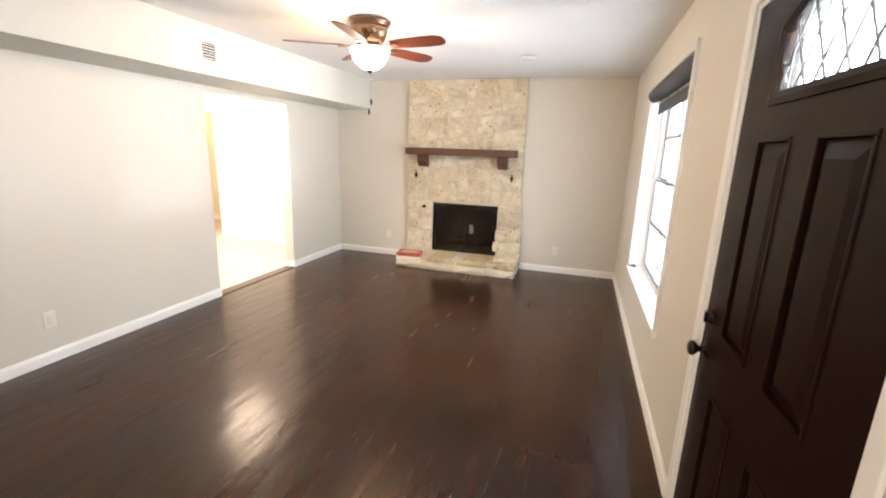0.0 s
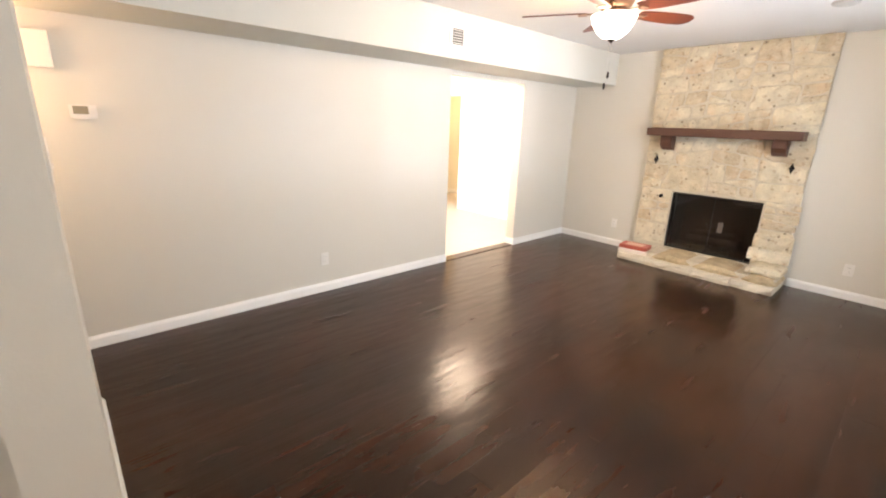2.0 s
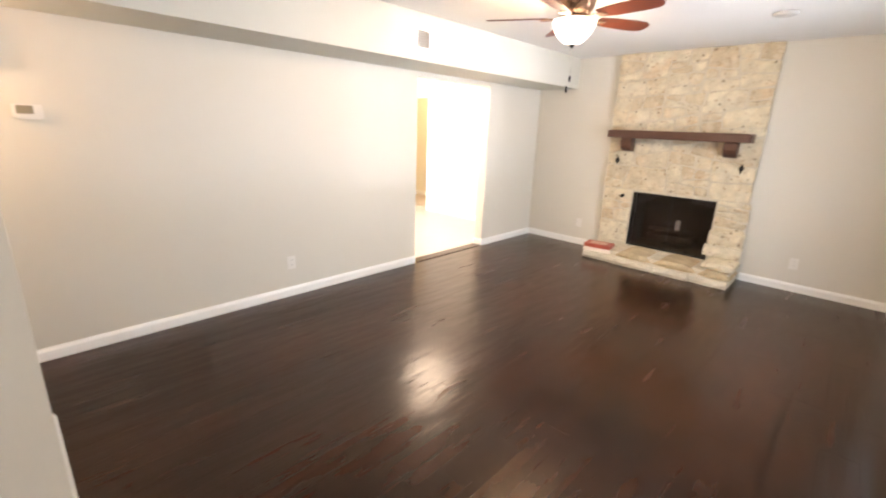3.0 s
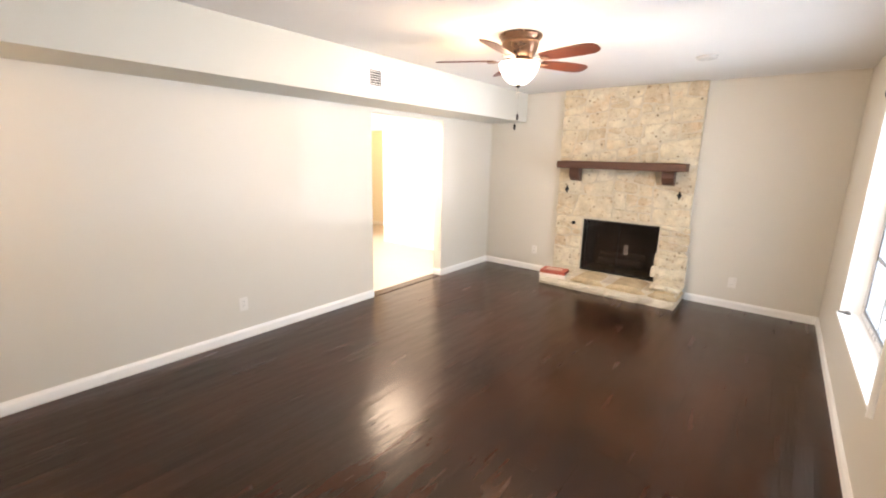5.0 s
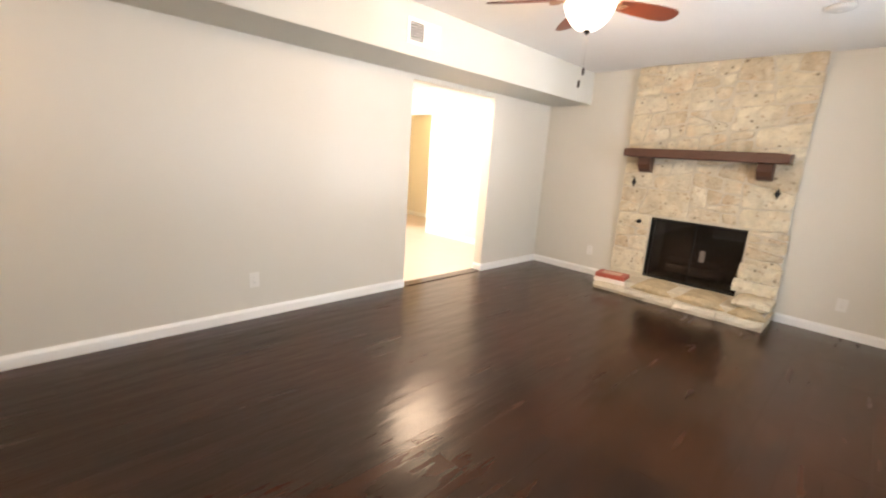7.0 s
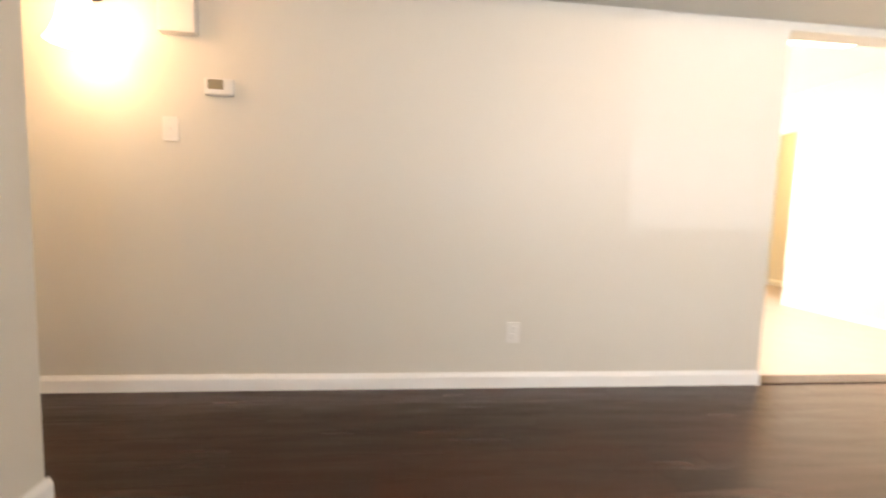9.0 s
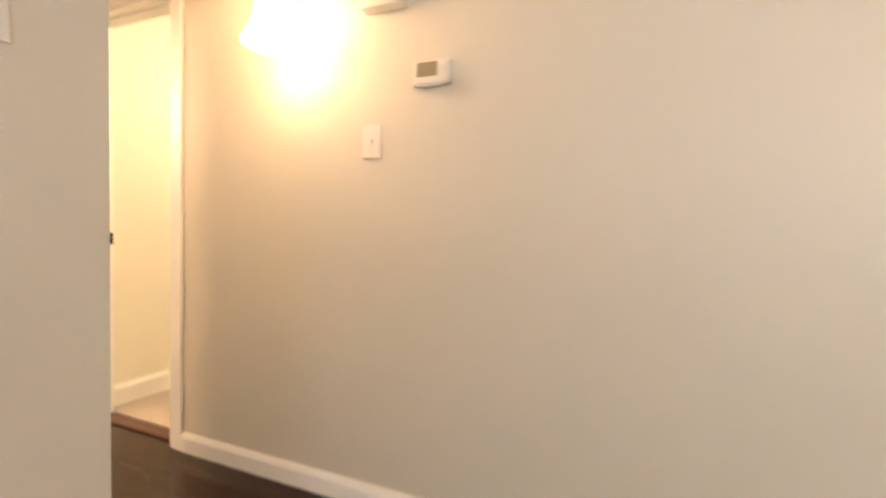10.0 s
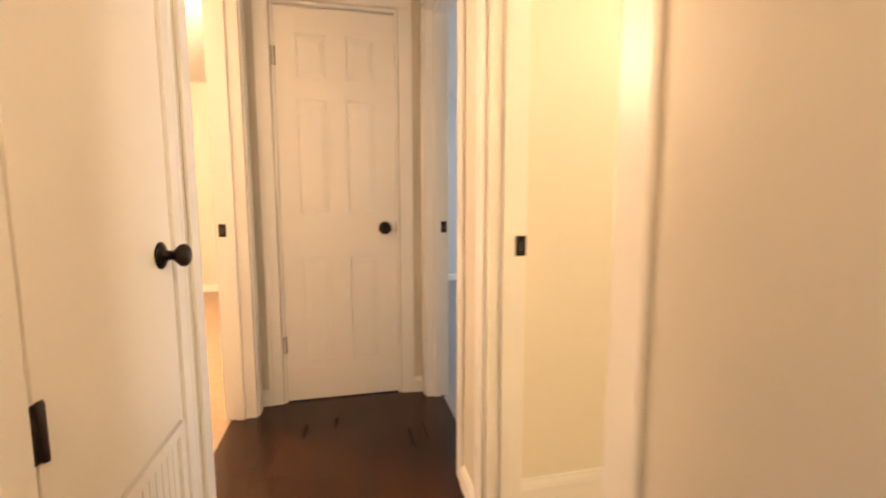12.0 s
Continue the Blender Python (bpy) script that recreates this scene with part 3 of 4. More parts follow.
def panel_leaf(parent, w, z0, z1, holes, material, thick=0.04, depth=0.008):
    """A door leaf in its own xz plane; its face looks to +y."""
    bm = bmesh.new()
    pierced(bm, "y", -depth, 0, 0, w, z0, z1, holes)
    # stuck moulding round each panel
    for a0, a1, b0, b1 in holes:
        for q in ((a0, a1, -depth + 0.001, -0.003, b0, b0 + 0.008), (a0, a1, -depth + 0.001, -0.003, b1 - 0.008, b1),
                  (a0, a0 + 0.008, -depth + 0.001, -0.003, b0 + 0.008, b1 - 0.008), (a1 - 0.008, a1, -depth + 0.001, -0.003, b0 + 0.008, b1 - 0.008)):
            box(bm, *q)
    box(bm, 0, w, -thick, -depth - 0.0005, z0, z1)
    leaf = part("leaf", bm, material, parent)
    for a0, a1, b0, b1 in holes:
        bm = bmesh.new()
        raised_panel(bm, a0 + 0.009, a1 - 0.009, b0 + 0.009, b1 - 0.009, -depth + 0.0005, -0.003)
        part("panel", bm, material, leaf)
    return leaf


def knob(parent, x, z, material=None):
    """A round knob on a rose, standing out along the door's own +y."""
    m = Matrix.Translation((x, 0, z)) @ Matrix.Rotation(-math.pi / 2, 4, "X")
    bm = bmesh.new()
    lathe(bm, [(0.034, 0.0), (0.034, 0.004), (0.026, 0.009), (0.013, 0.013), (0.012, 0.030), (0.020, 0.038), (0.028, 0.047), (0.029, 0.056), (0.023, 0.064), (0.010, 0.068)], m)
    return part("knob", bm, material or M_BRONZE, parent, "round dark bronze knob")


def hinge(parent, x, z, material=None):
    bm = bmesh.new()
    lathe(bm, [(0.003, -0.002), (0.0065, 0.0), (0.0065, 0.09), (0.003, 0.093)], Matrix.Translation((x, 0.006, z)), 10)
    box(bm, x - 0.014, x + 0.014, -0.001, 0.003, z, z + 0.09)
    return part("hinge", bm, material or M_HINGE, parent, "dark bronze hinge")


SIX = lambda w: [(c0, c1, r0, r1) for c0, c1 in ((0.17 * w, 0.43 * w), (0.57 * w, 0.83 * w))
                 for r0, r1 in ((0.20, 0.77), (0.99, 1.57), (1.66, 1.88))]
# hall end door, hinged on the study side
w = 0.60
end_door = thing("door_1", "closed white six-panel door with dark bronze knob", "door", pose(0.1375, END - 0.012, 0.008))
panel_leaf(end_door, w, 0, 2.004, SIX(w), M_DOORW)
knob(end_door, 0.068, 0.915)
for z in (0.26, 1.72):
    hinge(end_door, w + 0.003, z)
boxes("latch_plate", M_SATIN, end_door, [(-0.010, 0.012, -0.002, 0.002, 0.885, 0.945)], 0.0008)
tagged(end_door, kind="structure")

# air closet door above its return grille; the face looks into the hall
closet = thing("door_2", "smooth white closet door with dark knob and hinges", "door", pose(HX - 0.004, CD[0] + 0.02, 0, 0, 0, 90))
bm = bmesh.new()
box(bm, 0, CD[1] - CD[0] - 0.04, -0.036, 0, 0.478, 2.008, bevel=0.003)
part("leaf", bm, M_DOORW, closet)
knob(closet, 0.062, 0.93)
for z in (0.678, 1.80):
    hinge(closet, CD[1] - CD[0] - 0.042, z)
tagged(closet, kind="structure")


def return_grille():
    g = thing("return_air_grille", "white slatted return air grille under the closet door", "air grille", pose(HX - 0.002, CD[0] + 0.018, 0, 0, 0, 90))
    L = CD[1] - CD[0] - 0.036
    bm = bmesh.new()
    pierced(bm, "y", -0.02, 0.006, 0, L, 0.09, 0.468, [(0.03, L - 0.03, 0.12, 0.438)])
    part("frame", bm, M_TRIM, g)
    boxes("backing", M_SLOT, g, [(0.03, L - 0.03, -0.05, -0.045, 0.12, 0.438)])
    n = 14
    for k in range(n):
        x = 0.03 + (k + 0.5) * (L - 0.06) / n
        bm = bmesh.new()
        box(bm, x - 0.0155, x + 0.013, -0.012, -0.004, 0.12, 0.438)
        part("slat", bm, M_TRIM, g)
    return g


return_grille()


def strike_plate(m, material, label):
    s = thing("strike_plate", label, "strike plate", m)
    bm = bmesh.new()
    pierced(bm, "y", 0, 0.003, -0.016, 0.016, -0.03, 0.03, [(-0.008, 0.008, -0.014, 0.014)])
    part("plate", bm, material, s)
    boxes("latch_hole", M_SLOT, s, [(-0.008, 0.008, 0.0004, 0.001, -0.014, 0.014)])
    for z in (-0.022, 0.022):
        bm = bmesh.new()
        lathe(bm, [(0.004, 0), (0.004, 0.001), (0.002, 0.0015)], Matrix.Translation((0, 0.003, z)) @ Matrix.Rotation(-math.pi / 2, 4, "X"), 8)
        part("screw", bm, material, s)


strike_plate(pose(-0.102, YD[0] + 0.018, 0.93), M_BRONZE, "dark bronze strike plate on the bathroom jamb")
strike_plate(pose(-0.095, BD[0] + 0.018, 0.93), M_BRONZE, "dark bronze strike plate on the bedroom jamb")
strike_plate(pose(HX + 0.112, LD[0] + 0.018, 0.93), M_BRONZE, "dark bronze strike plate on the study jamb")

# front door, closed; the face looks to -x
fw = FD[1] - FD[0] - 0.012
front = thing("front_door", "closed dark espresso front door with leaded arched glass", "front door", pose(W_X + 0.006, FD[0] + 0.006, 0.012, 0, 0, 90))
cx = 0.435
PA = [(0.200, 0.436), (fw - 0.442, fw - 0.205)]
LITE = (cx - 0.30, cx + 0.30, 1.725, 1.895, 1.975)    # sides, foot, spring, crown


def lite_outline(grow=0.0, n=14):
    x0, x1, z0, z1, zc = LITE
    x0, x1, z0 = x0 - grow, x1 + grow, z0 - grow
    pts = [(x0, z0), (x1, z0)]
    for k in range(n + 1):
        u = 1 - 2 * k / n
        pts.append((cx + u * (x1 - x0) / 2, z1 + grow + (zc - z1) * (1 - u * u)))
    return pts


bm = bmesh.new()
low = [(a, b, 0.20, 0.70) for a, b in PA] + [(a, b, 0.915, 1.60) for a, b in PA]
pierced(bm, "y", -0.014, 0, 0, fw, 0, 1.70, low)
for a0, a1, b0, b1 in low:
    for q in ((a0, a1, b0, b0 + 0.012), (a0, a1, b1 - 0.012, b1), (a0, a0 + 0.012, b0 + 0.012, b1 - 0.012), (a1 - 0.012, a1, b0 + 0.012, b1 - 0.012)):
        box(bm, q[0], q[1], -0.0135, 0.004, q[2], q[3], bevel=0.003)
box(bm, 0, fw, -0.045, -0.0145, 0, 1.70)
# top of the leaf, shaped round the arched light
out = lite_outline()
rect = [(0, 1.70), (fw, 1.70)] + [(fw * (1 - k / 14), 2.035) for k in range(15)]
for y0, y1 in ((-0.045, 0.0),):
    fi = [bm.verts.new((x, y1, z)) for x, z in out]
    fo = [bm.verts.new((x, y1, z)) for x, z in rect]
    bi = [bm.verts.new((x, y0, z)) for x, z in out]
    bo = [bm.verts.new((x, y0, z)) for x, z in rect]
    n = len(out)
    for k in range(n):
        j = (k + 1) % n
        bm.faces.new((fi[k], fi[j], fo[j], fo[k]))
        bm.faces.new((bi[j], bi[k], bo[k], bo[j]))
        bm.faces.new((fi[j], fi[k], bi[k], bi[j]))
        bm.faces.new((fo[k], fo[j], bo[j], bo[k]))
bmesh.ops.recalc_face_normals(bm, faces=bm.faces[:])
leaf = part("leaf", bm, M_DOORD, front)
for a0, a1, b0, b1 in low:
    bm = bmesh.new()
    raised_panel(bm, a0 + 0.013, a1 - 0.013, b0 + 0.013, b1 - 0.013, -0.0135, 0.002, 0.045)
    part("panel", bm, M_DOORD, leaf)
# moulding round the light
bm = bmesh.new()
inn, mid, ext = lite_outline(-0.004), lite_outline(0.014), lite_outline(0.032)
rings = [[bm.verts.new((x, y, z)) for x, z in pts] for pts, y in ((inn, -0.012), (inn, 0.006), (mid, 0.014), (ext, 0.010), (ext, -0.001))]
n = len(inn)
for a, b in zip(rings, rings[1:]):
    for k in range(n):
        bm.faces.new((a[k], a[(k + 1) % n], b[(k + 1) % n], b[k]))
bmesh.ops.recalc_face_normals(bm, faces=bm.faces[:])
part("glass_moulding", bm, M_DOORD, leaf)
bm = bmesh.new()
prism(bm, lite_outline(-0.001), Matrix(((1, 0, 0, 0), (0, 0, 1, -0.010), (0, 1, 0, 0), (0, 0, 0, 1))), 0.005)
pane = part("glass_pane", bm, M_BEVEL, leaf, "textured bevelled glass")
pane.visible_shadow = False


def inside_lite(x, z):
    x0, x1, z0, z1, zc = LITE
    u = (x - cx) / ((x1 - x0) / 2)
    return abs(u) < 1 and z0 < z < z1 + (zc - z1) * (1 - u * u)


def came(x0, z0, x1, z1):
    """A lead strip between two points of the light, cut to its outline."""
    steps = 40
    pts = [(x0 + (x1 - x0) * k / steps, z0 + (z1 - z0) * k / steps) for k in range(steps + 1)]
    pts = [p for p in pts if inside_lite(*p)]
    if len(pts) < 3:
        return
    (a, b), (c, d) = pts[0], pts[-1]
    L = math.hypot(c - a, d - b)
    ang = math.atan2(d - b, c - a)
    bm = bmesh.new()
    m = Matrix.Translation(((a + c) / 2, -0.0030, (b + d) / 2)) @ Matrix.Rotation(-ang, 4, "Y")
    bmesh.ops.create_cube(bm, size=1, matrix=m @ Matrix.Diagonal((L, 0.004, 0.0080, 1)))
    part("came", bm, M_LEAD, pane)


for k in range(-2, 7):
    x = LITE[0] + 0.02 + 0.105 * k
    came(x, LITE[2], x + 0.165, LITE[2] + 0.27)
    came(x + 0.165, LITE[2], x, LITE[2] + 0.27)
came(LITE[0] + 0.055, LITE[2], LITE[0] + 0.055, 2.0)
came(LITE[1] - 0.055, LITE[2], LITE[1] - 0.055, 2.0)
came(LITE[0], 1.80, LITE[0] + 0.055, 1.80)
came(LITE[1] - 0.055, 1.80, LITE[1], 1.80)
knob(front, fw - 0.090, 0.815)
bm = bmesh.new()
lathe(bm, [(0.028, 0), (0.028, 0.006), (0.022, 0.014), (0.010, 0.016)], Matrix.Translation((fw - 0.085, 0, 0.945)) @ Matrix.Rotation(-math.pi / 2, 4, "X"))
box(bm, fw - 0.091, fw - 0.079, 0.012, 0.028, 0.925, 0.965, bevel=0.002)
part("deadbolt", bm, M_BRONZE, front, "dark bronze deadbolt turn")
tagged(front, kind="structure")


# ---- window ----
def window():
    y0, y1, z0, z1 = WIN
    g = thing("window_1", "white-framed window with slim grey sashes in a deep reveal", "window")
    fx0, fx1 = W_X + 0.12, W_X + 0.19
    bm = bmesh.new()
    pierced(bm, "x", fx0, fx1, y0 + 0.001, y1 - 0.001, z0 + 0.001, z1 - 0.001, [(y0 + 0.045, y1 - 0.045, z0 + 0.045, z1 - 0.045)])
    part("window_frame", bm, M_VINYL, g)
    mid = 1.34
    for nm, xa, xb, a, b in (("lower_sash", fx0 + 0.004, fx0 + 0.030, z0 + 0.046, mid + 0.012), ("upper_sash", fx0 + 0.034, fx0 + 0.060, mid - 0.012, z1 - 0.046)):
        bm = bmesh.new()
        pierced(bm, "x", xa, xb, y0 + 0.046, y1 - 0.046, a, b, [(y0 + 0.068, y1 - 0.068, a + 0.020, b - 0.020)])
        sash = part(nm, bm, M_ALU, g, "slim grey aluminium sash")
        bm = bmesh.new()
        pierced(bm, "x", xa - 0.001, xa + 0.006, y0 + 0.066, y1 - 0.066, a + 0.018, b - 0.018, [(y0 + 0.075, y1 - 0.075, a + 0.027, b - 0.027)])
        part("gasket", bm, M_GASKET, sash, "dark grey glazing gasket")
        bm = bmesh.new()
        box(bm, (xa + xb) / 2 - 0.002, (xa + xb) / 2 + 0.002, y0 + 0.067, y1 - 0.067, a + 0.019, b - 0.019)
        pn = part("pane", bm, M_GLASS, sash)
        pn.visible_shadow = False
        ym, zm = (y1 - y0 - 0.136) / 3, (b - a) / 2
        boxes("muntin", M_ALU, sash, [(xa + 0.005, xb - 0.005, y0 + 0.068, y1 - 0.068, a + zm - 0.014, a + zm + 0.014)], 0.003)
        for k in (1, 2):
            boxes("muntin", M_ALU, sash, [(xa + 0.003, xb - 0.003, y0 + 0.055 + k * ym, y0 + 0.081 + k * ym, a + 0.020, b - 0.020)], 0.003)
    for yy in (y0 + 0.45, y1 - 0.45):
        boxes("sash_lock", M_GASKET, g, [(fx0 - 0.012, fx0 + 0.02, yy - 0.03, yy + 0.03, mid + 0.013, mid + 0.027)], 0.003)
    boxes("window_sill", M_TRIM, g, [(W_X - 0.018, fx0 - 0.001, y0 + 0.002, y1 - 0.002, z0 + 0.001, z0 + 0.016)], 0.004)
    rb = bmesh.new()
    for q in ((W_X + 0.001, fx0 - 0.001, y1 - 0.006, y1 - 0.0005, z0 + 0.017, z1 - 0.001), (W_X + 0.001, fx0 - 0.001, y0 + 0.0005, y0 + 0.006, z0 + 0.017, z1 - 0.001),
              (W_X - 0.007, W_X + 0.002, y0 - 0.014, y0 + 0.004, z0 - 0.012, z1 + 0.02)):
        box(rb, *q)
    boxes("side_stop", M_TRIM, g, [(W_X - 0.024, W_X - 0.0075, y0 - 0.012, y0 + 0.006, z0 - 0.010, z1 + 0.03)], 0.003, "white upright stop standing proud of the wall")
    part("reveal_lining", rb, M_TRIM, g, "white reveal lining and corner bead")
    tagged(g, kind="structure")


window()


def roller_blind():
    y0, y1, z0, z1 = WIN
    g = thing("roller_blind", "charcoal fabric roller blind, rolled up at the window head", "blind")
    m = Matrix.Translation((W_X + 0.03, y0 + 0.03, z1 - 0.062)) @ Matrix.Rotation(-math.pi / 2, 4, "X")
    L = y1 - y0 - 0.06
    bm = bmesh.new()
    lathe(bm, [(0.052, 0), (0.056, 0.004), (0.056, L - 0.004), (0.052, L)], m, 28)
    part("cassette", bm, M_BLIND, g)
    boxes("fabric", M_BLIND, g, [(W_X + 0.066, W_X + 0.068, y0 + 0.05, y1 - 0.05, z1 - 0.205, z1 - 0.07)])
    boxes("hem_bar", M_BLIND, g, [(W_X + 0.062, W_X + 0.072, y0 + 0.05, y1 - 0.05, z1 - 0.222, z1 - 0.205)], 0.003)
    boxes("fascia_rail", M_SATIN, g, [(W_X + 0.060, W_X + 0.065, y0 + 0.045, y1 - 0.045, z1 - 0.134, z1 - 0.118)], 0.001, "thin pale metal rail under the roll")
    for yy in (y0 + 0.008, y1 - 0.030):
        boxes("bracket", M_VINYL, g, [(W_X + 0.004, W_X + 0.085, yy, yy + 0.022, z1 - 0.125, z1 - 0.001)], 0.003)


roller_blind()


def cord_cleat():
    g = thing("cord_tensioner", "small grey blind cord clip lying in the window corner", "cord clip", pose(W_X + 0.04, WIN[1] - 0.05, WIN[2] + 0.016))
    bm = bmesh.new()
    lathe(bm, [(0.022, 0.0), (0.024, 0.004), (0.018, 0.016), (0.008, 0.022)], None, 14)
    part("base", bm, M_GASKET, g)
    bm = bmesh.new()
    box(bm, -0.05, 0.0, -0.008, 0.008, 0.004, 0.016, bevel=0.003)
    part("clip", bm, M_GASKET, g)


cord_cleat()


def kitchen_light():
    g = thing("kitchen_ceiling_light", "long boxed kitchen ceiling light with a lit opal cover", "ceiling light", pose(-0.62, 4.62, CEIL))
    bm = bmesh.new()
    box(bm, -0.31, 0.31, -0.60, 0.60, -0.03, 0.0, bevel=0.004)
    part("base", bm, M_TRIM, g)
    bm = bmesh.new()
    box(bm, -0.29, 0.29, -0.58, 0.58, -0.095, -0.03, bevel=0.02)
    gl = part("diffuser", bm, M_GLOBE, g, "glowing opal acrylic cover")
    gl.visible_shadow = False


kitchen_light()

# ---- fireplace ----
BX0, BX1, BY = 1.105, 2.70, W_Y - 0.06     # stone breast
FB = (1.49, 2.40, 0.15, 0.825)             # firebox mouth
rng = random.Random(7)


def cells(x0, x1, z0, z1, most_w, most_h):
    """An uneven rubble pattern: a rectangle cut again and again by slanting lines."""
    def cut(poly, px, pz, nx, nz):
        lo, hi = [], []
        for (ax, az), (bx, bz) in zip(poly, poly[1:] + poly[:1]):
            da, db = (ax - px) * nx + (az - pz) * nz, (bx - px) * nx + (bz - pz) * nz
            (lo if da < 0 else hi).append((ax, az))
            if da * db < 0:
                t = da / (da - db)
                c = (ax + (bx - ax) * t, az + (bz - az) * t)
                lo.append(c)
                hi.append(c)
        return lo, hi

    def split(poly):
        xs, zs = [p[0] for p in poly], [p[1] for p in poly]
        w, h = max(xs) - min(xs), max(zs) - min(zs)
        big = rng.uniform(0.62, 1.45)
        if len(poly) < 3 or (w < most_w * big and h < most_h * big):
            return [poly]
        wide = w / most_w > h / most_h
        lean = rng.uniform(-0.32, 0.32)
        u = rng.uniform(0.33, 0.67)
        px, pz = min(xs) + w * (u if wide else 0.5), min(zs) + h * (0.5 if wide else u)
        nx, nz = (1.0, lean) if wide else (lean * 0.7, 1.0)
        lo, hi = cut(poly, px, pz, nx, nz)
        return split(lo) + split(hi)

    return [p for p in split([(x0, z0), (x1, z0), (x1, z1), (x0, z1)]) if len(p) > 2]


def stone(parent, poly, face, proud, gap=0.004):
    """One rough stone on the breast, its face looking to -y."""
    area = sum(a[0] * b[1] - b[0] * a[1] for a, b in zip(poly, poly[1:] + poly[:1])) / 2
    if abs(area) < 0.0015:
        return
    mx = sum(p[0] for p in poly) / len(poly)
    mz = sum(p[1] for p in poly) / len(poly)
    pts = []
    for k, (x, z) in enumerate(poly):
        x2, z2 = poly[(k + 1) % len(poly)]
        n = max(1, int(math.hypot(x2 - x, z2 - z) / 0.055))
        pts += [(x + (x2 - x) * j / n, z + (z2 - z) * j / n) for j in range(n)]
    smooth = []
    for k, (x, z) in enumerate(pts):
        ax, az = pts[k - 1]
        bx, bz = pts[(k + 1) % len(pts)]
        x, z = 0.68 * x + 0.16 * (ax + bx) + rng.uniform(-0.007, 0.007), 0.68 * z + 0.16 * (az + bz) + rng.uniform(-0.007, 0.007)
        d = math.hypot(mx - x, mz - z) + 1e-6
        g = gap + rng.uniform(-0.003, 0.007)
        smooth.append((x + (mx - x) / d * g, z + (mz - z) / d * g))
    bm = bmesh.new()
    rings = []
    for s, dep in ((1.0, -0.02), (0.99, proud * 0.40), (0.93, proud * 0.8), (0.6, proud * 1.08)):
        rings.append([bm.verts.new((mx + (x - mx) * s, face - dep - rng.uniform(-0.004, 0.004) * (dep > 0), mz + (z - mz) * s)) for x, z in smooth])
    n = len(smooth)
    for a, b in zip(rings, rings[1:]):
        for k in range(n):
            bm.faces.new((a[k], a[(k + 1) % n], b[(k + 1) % n], b[k]))
    top = bm.verts.new((mx, face - proud * 1.1, mz))
    for k in range(n):
        bm.faces.new((rings[-1][k], rings[-1][(k + 1) % n], top))
    bmesh.ops.recalc_face_normals(bm, faces=bm.faces[:])
    return part("stone", bm, M_STONE, parent)


fire = thing("fireplace", "floor-to-ceiling tan limestone fireplace with a black firebox", "fireplace")
bm = bmesh.new()
pierced(bm, "y", BY, W_Y - 0.001, BX0 + 0.014, BX1 - 0.012, 0.0, CEIL - 0.002, [(FB[0], FB[1], FB[2], FB[3])])
breast = part("breast", bm, M_MORTAR, fire, "pale mortar bed between the stones")
for x0, x1, z0, z1, c, r in ((BX0, BX1, 0.845, CEIL, 0.37, 0.25), (BX0 + 0.01, FB[0] - 0.006, 0.16, 0.845, 0.36, 0.22), (FB[1] + 0.004, BX1 + 0.03, 0.16, 0.845, 0.36, 0.14)):
    for poly in cells(x0, x1, z0, z1, c, r):
        stone(breast, poly, BY, rng.uniform(0.004, 0.018))
# firebox
bm = bmesh.new()
pierced(bm, "y", W_Y, W_Y + 0.45, FB[0] - 0.05, FB[1] + 0.05, FB[2] - 0.05, FB[3] + 0.05, [(FB[0], FB[1], FB[2], FB[3])])
box(bm, FB[0] - 0.05, FB[1] + 0.05, W_Y + 0.451, W_Y + 0.5, FB[2] - 0.05, FB[3] + 0.05)
part("firebox", bm, M_SOOT, fire, "soot-blackened firebox")
bm = bmesh.new()
cxx = (FB[0] + FB[1]) / 2
pierced(bm, "y", BY + 0.018, BY + 0.034, FB[0] + 0.001, FB[1] - 0.001, FB[2] + 0.001, FB[3] - 0.001,
        [(FB[0] + 0.014, cxx - 0.005, FB[2] + 0.02, FB[3] - 0.022), (cxx + 0.005, FB[1] - 0.014, FB[2] + 0.02, FB[3] - 0.022)])
part("fire_door_frame", bm, M_IRON, fire, "black iron fire door frame")
for a, b in ((FB[0] + 0.012, cxx - 0.004), (cxx + 0.004, FB[1] - 0.012)):
    gl = boxes("fire_door_glass", M_SMOKED, fire, [(a, b, BY + 0.024, BY + 0.028, FB[2] + 0.018, FB[3] - 0.020)], label="dark smoked fire door glass")
    gl.visible_shadow = False
for sx in (-1, 1):
    bm = bmesh.new()
    lathe(bm, [(0.006, 0), (0.006, 0.014), (0.011, 0.018), (0.011, 0.026), (0.004, 0.03)], Matrix.Translation((cxx + sx * 0.03, BY + 0.018, 0.5)) @ Matrix.Rotation(math.pi / 2, 4, "X"), 12)
    part("door_pull", bm, M_IRON, fire)


# grate, logs and a pale tag inside
grate = thing("fire_grate", "black iron fire grate with charred logs in the firebox", "fire grate", pose(cxx, W_Y + 0.20, FB[2]))
for k in range(5):
    x = -0.24 + 0.12 * k
    boxes("grate_bar", M_IRON, grate, [(x - 0.008, x + 0.008, -0.12, 0.12, 0.06, 0.076)], 0.002)
for x in (-0.2, 0.2):
    for y in (-0.1, 0.1):
        boxes("leg", M_IRON, grate, [(x - 0.008, x + 0.008, y - 0.008, y + 0.008, 0.0, 0.06)], 0.001)
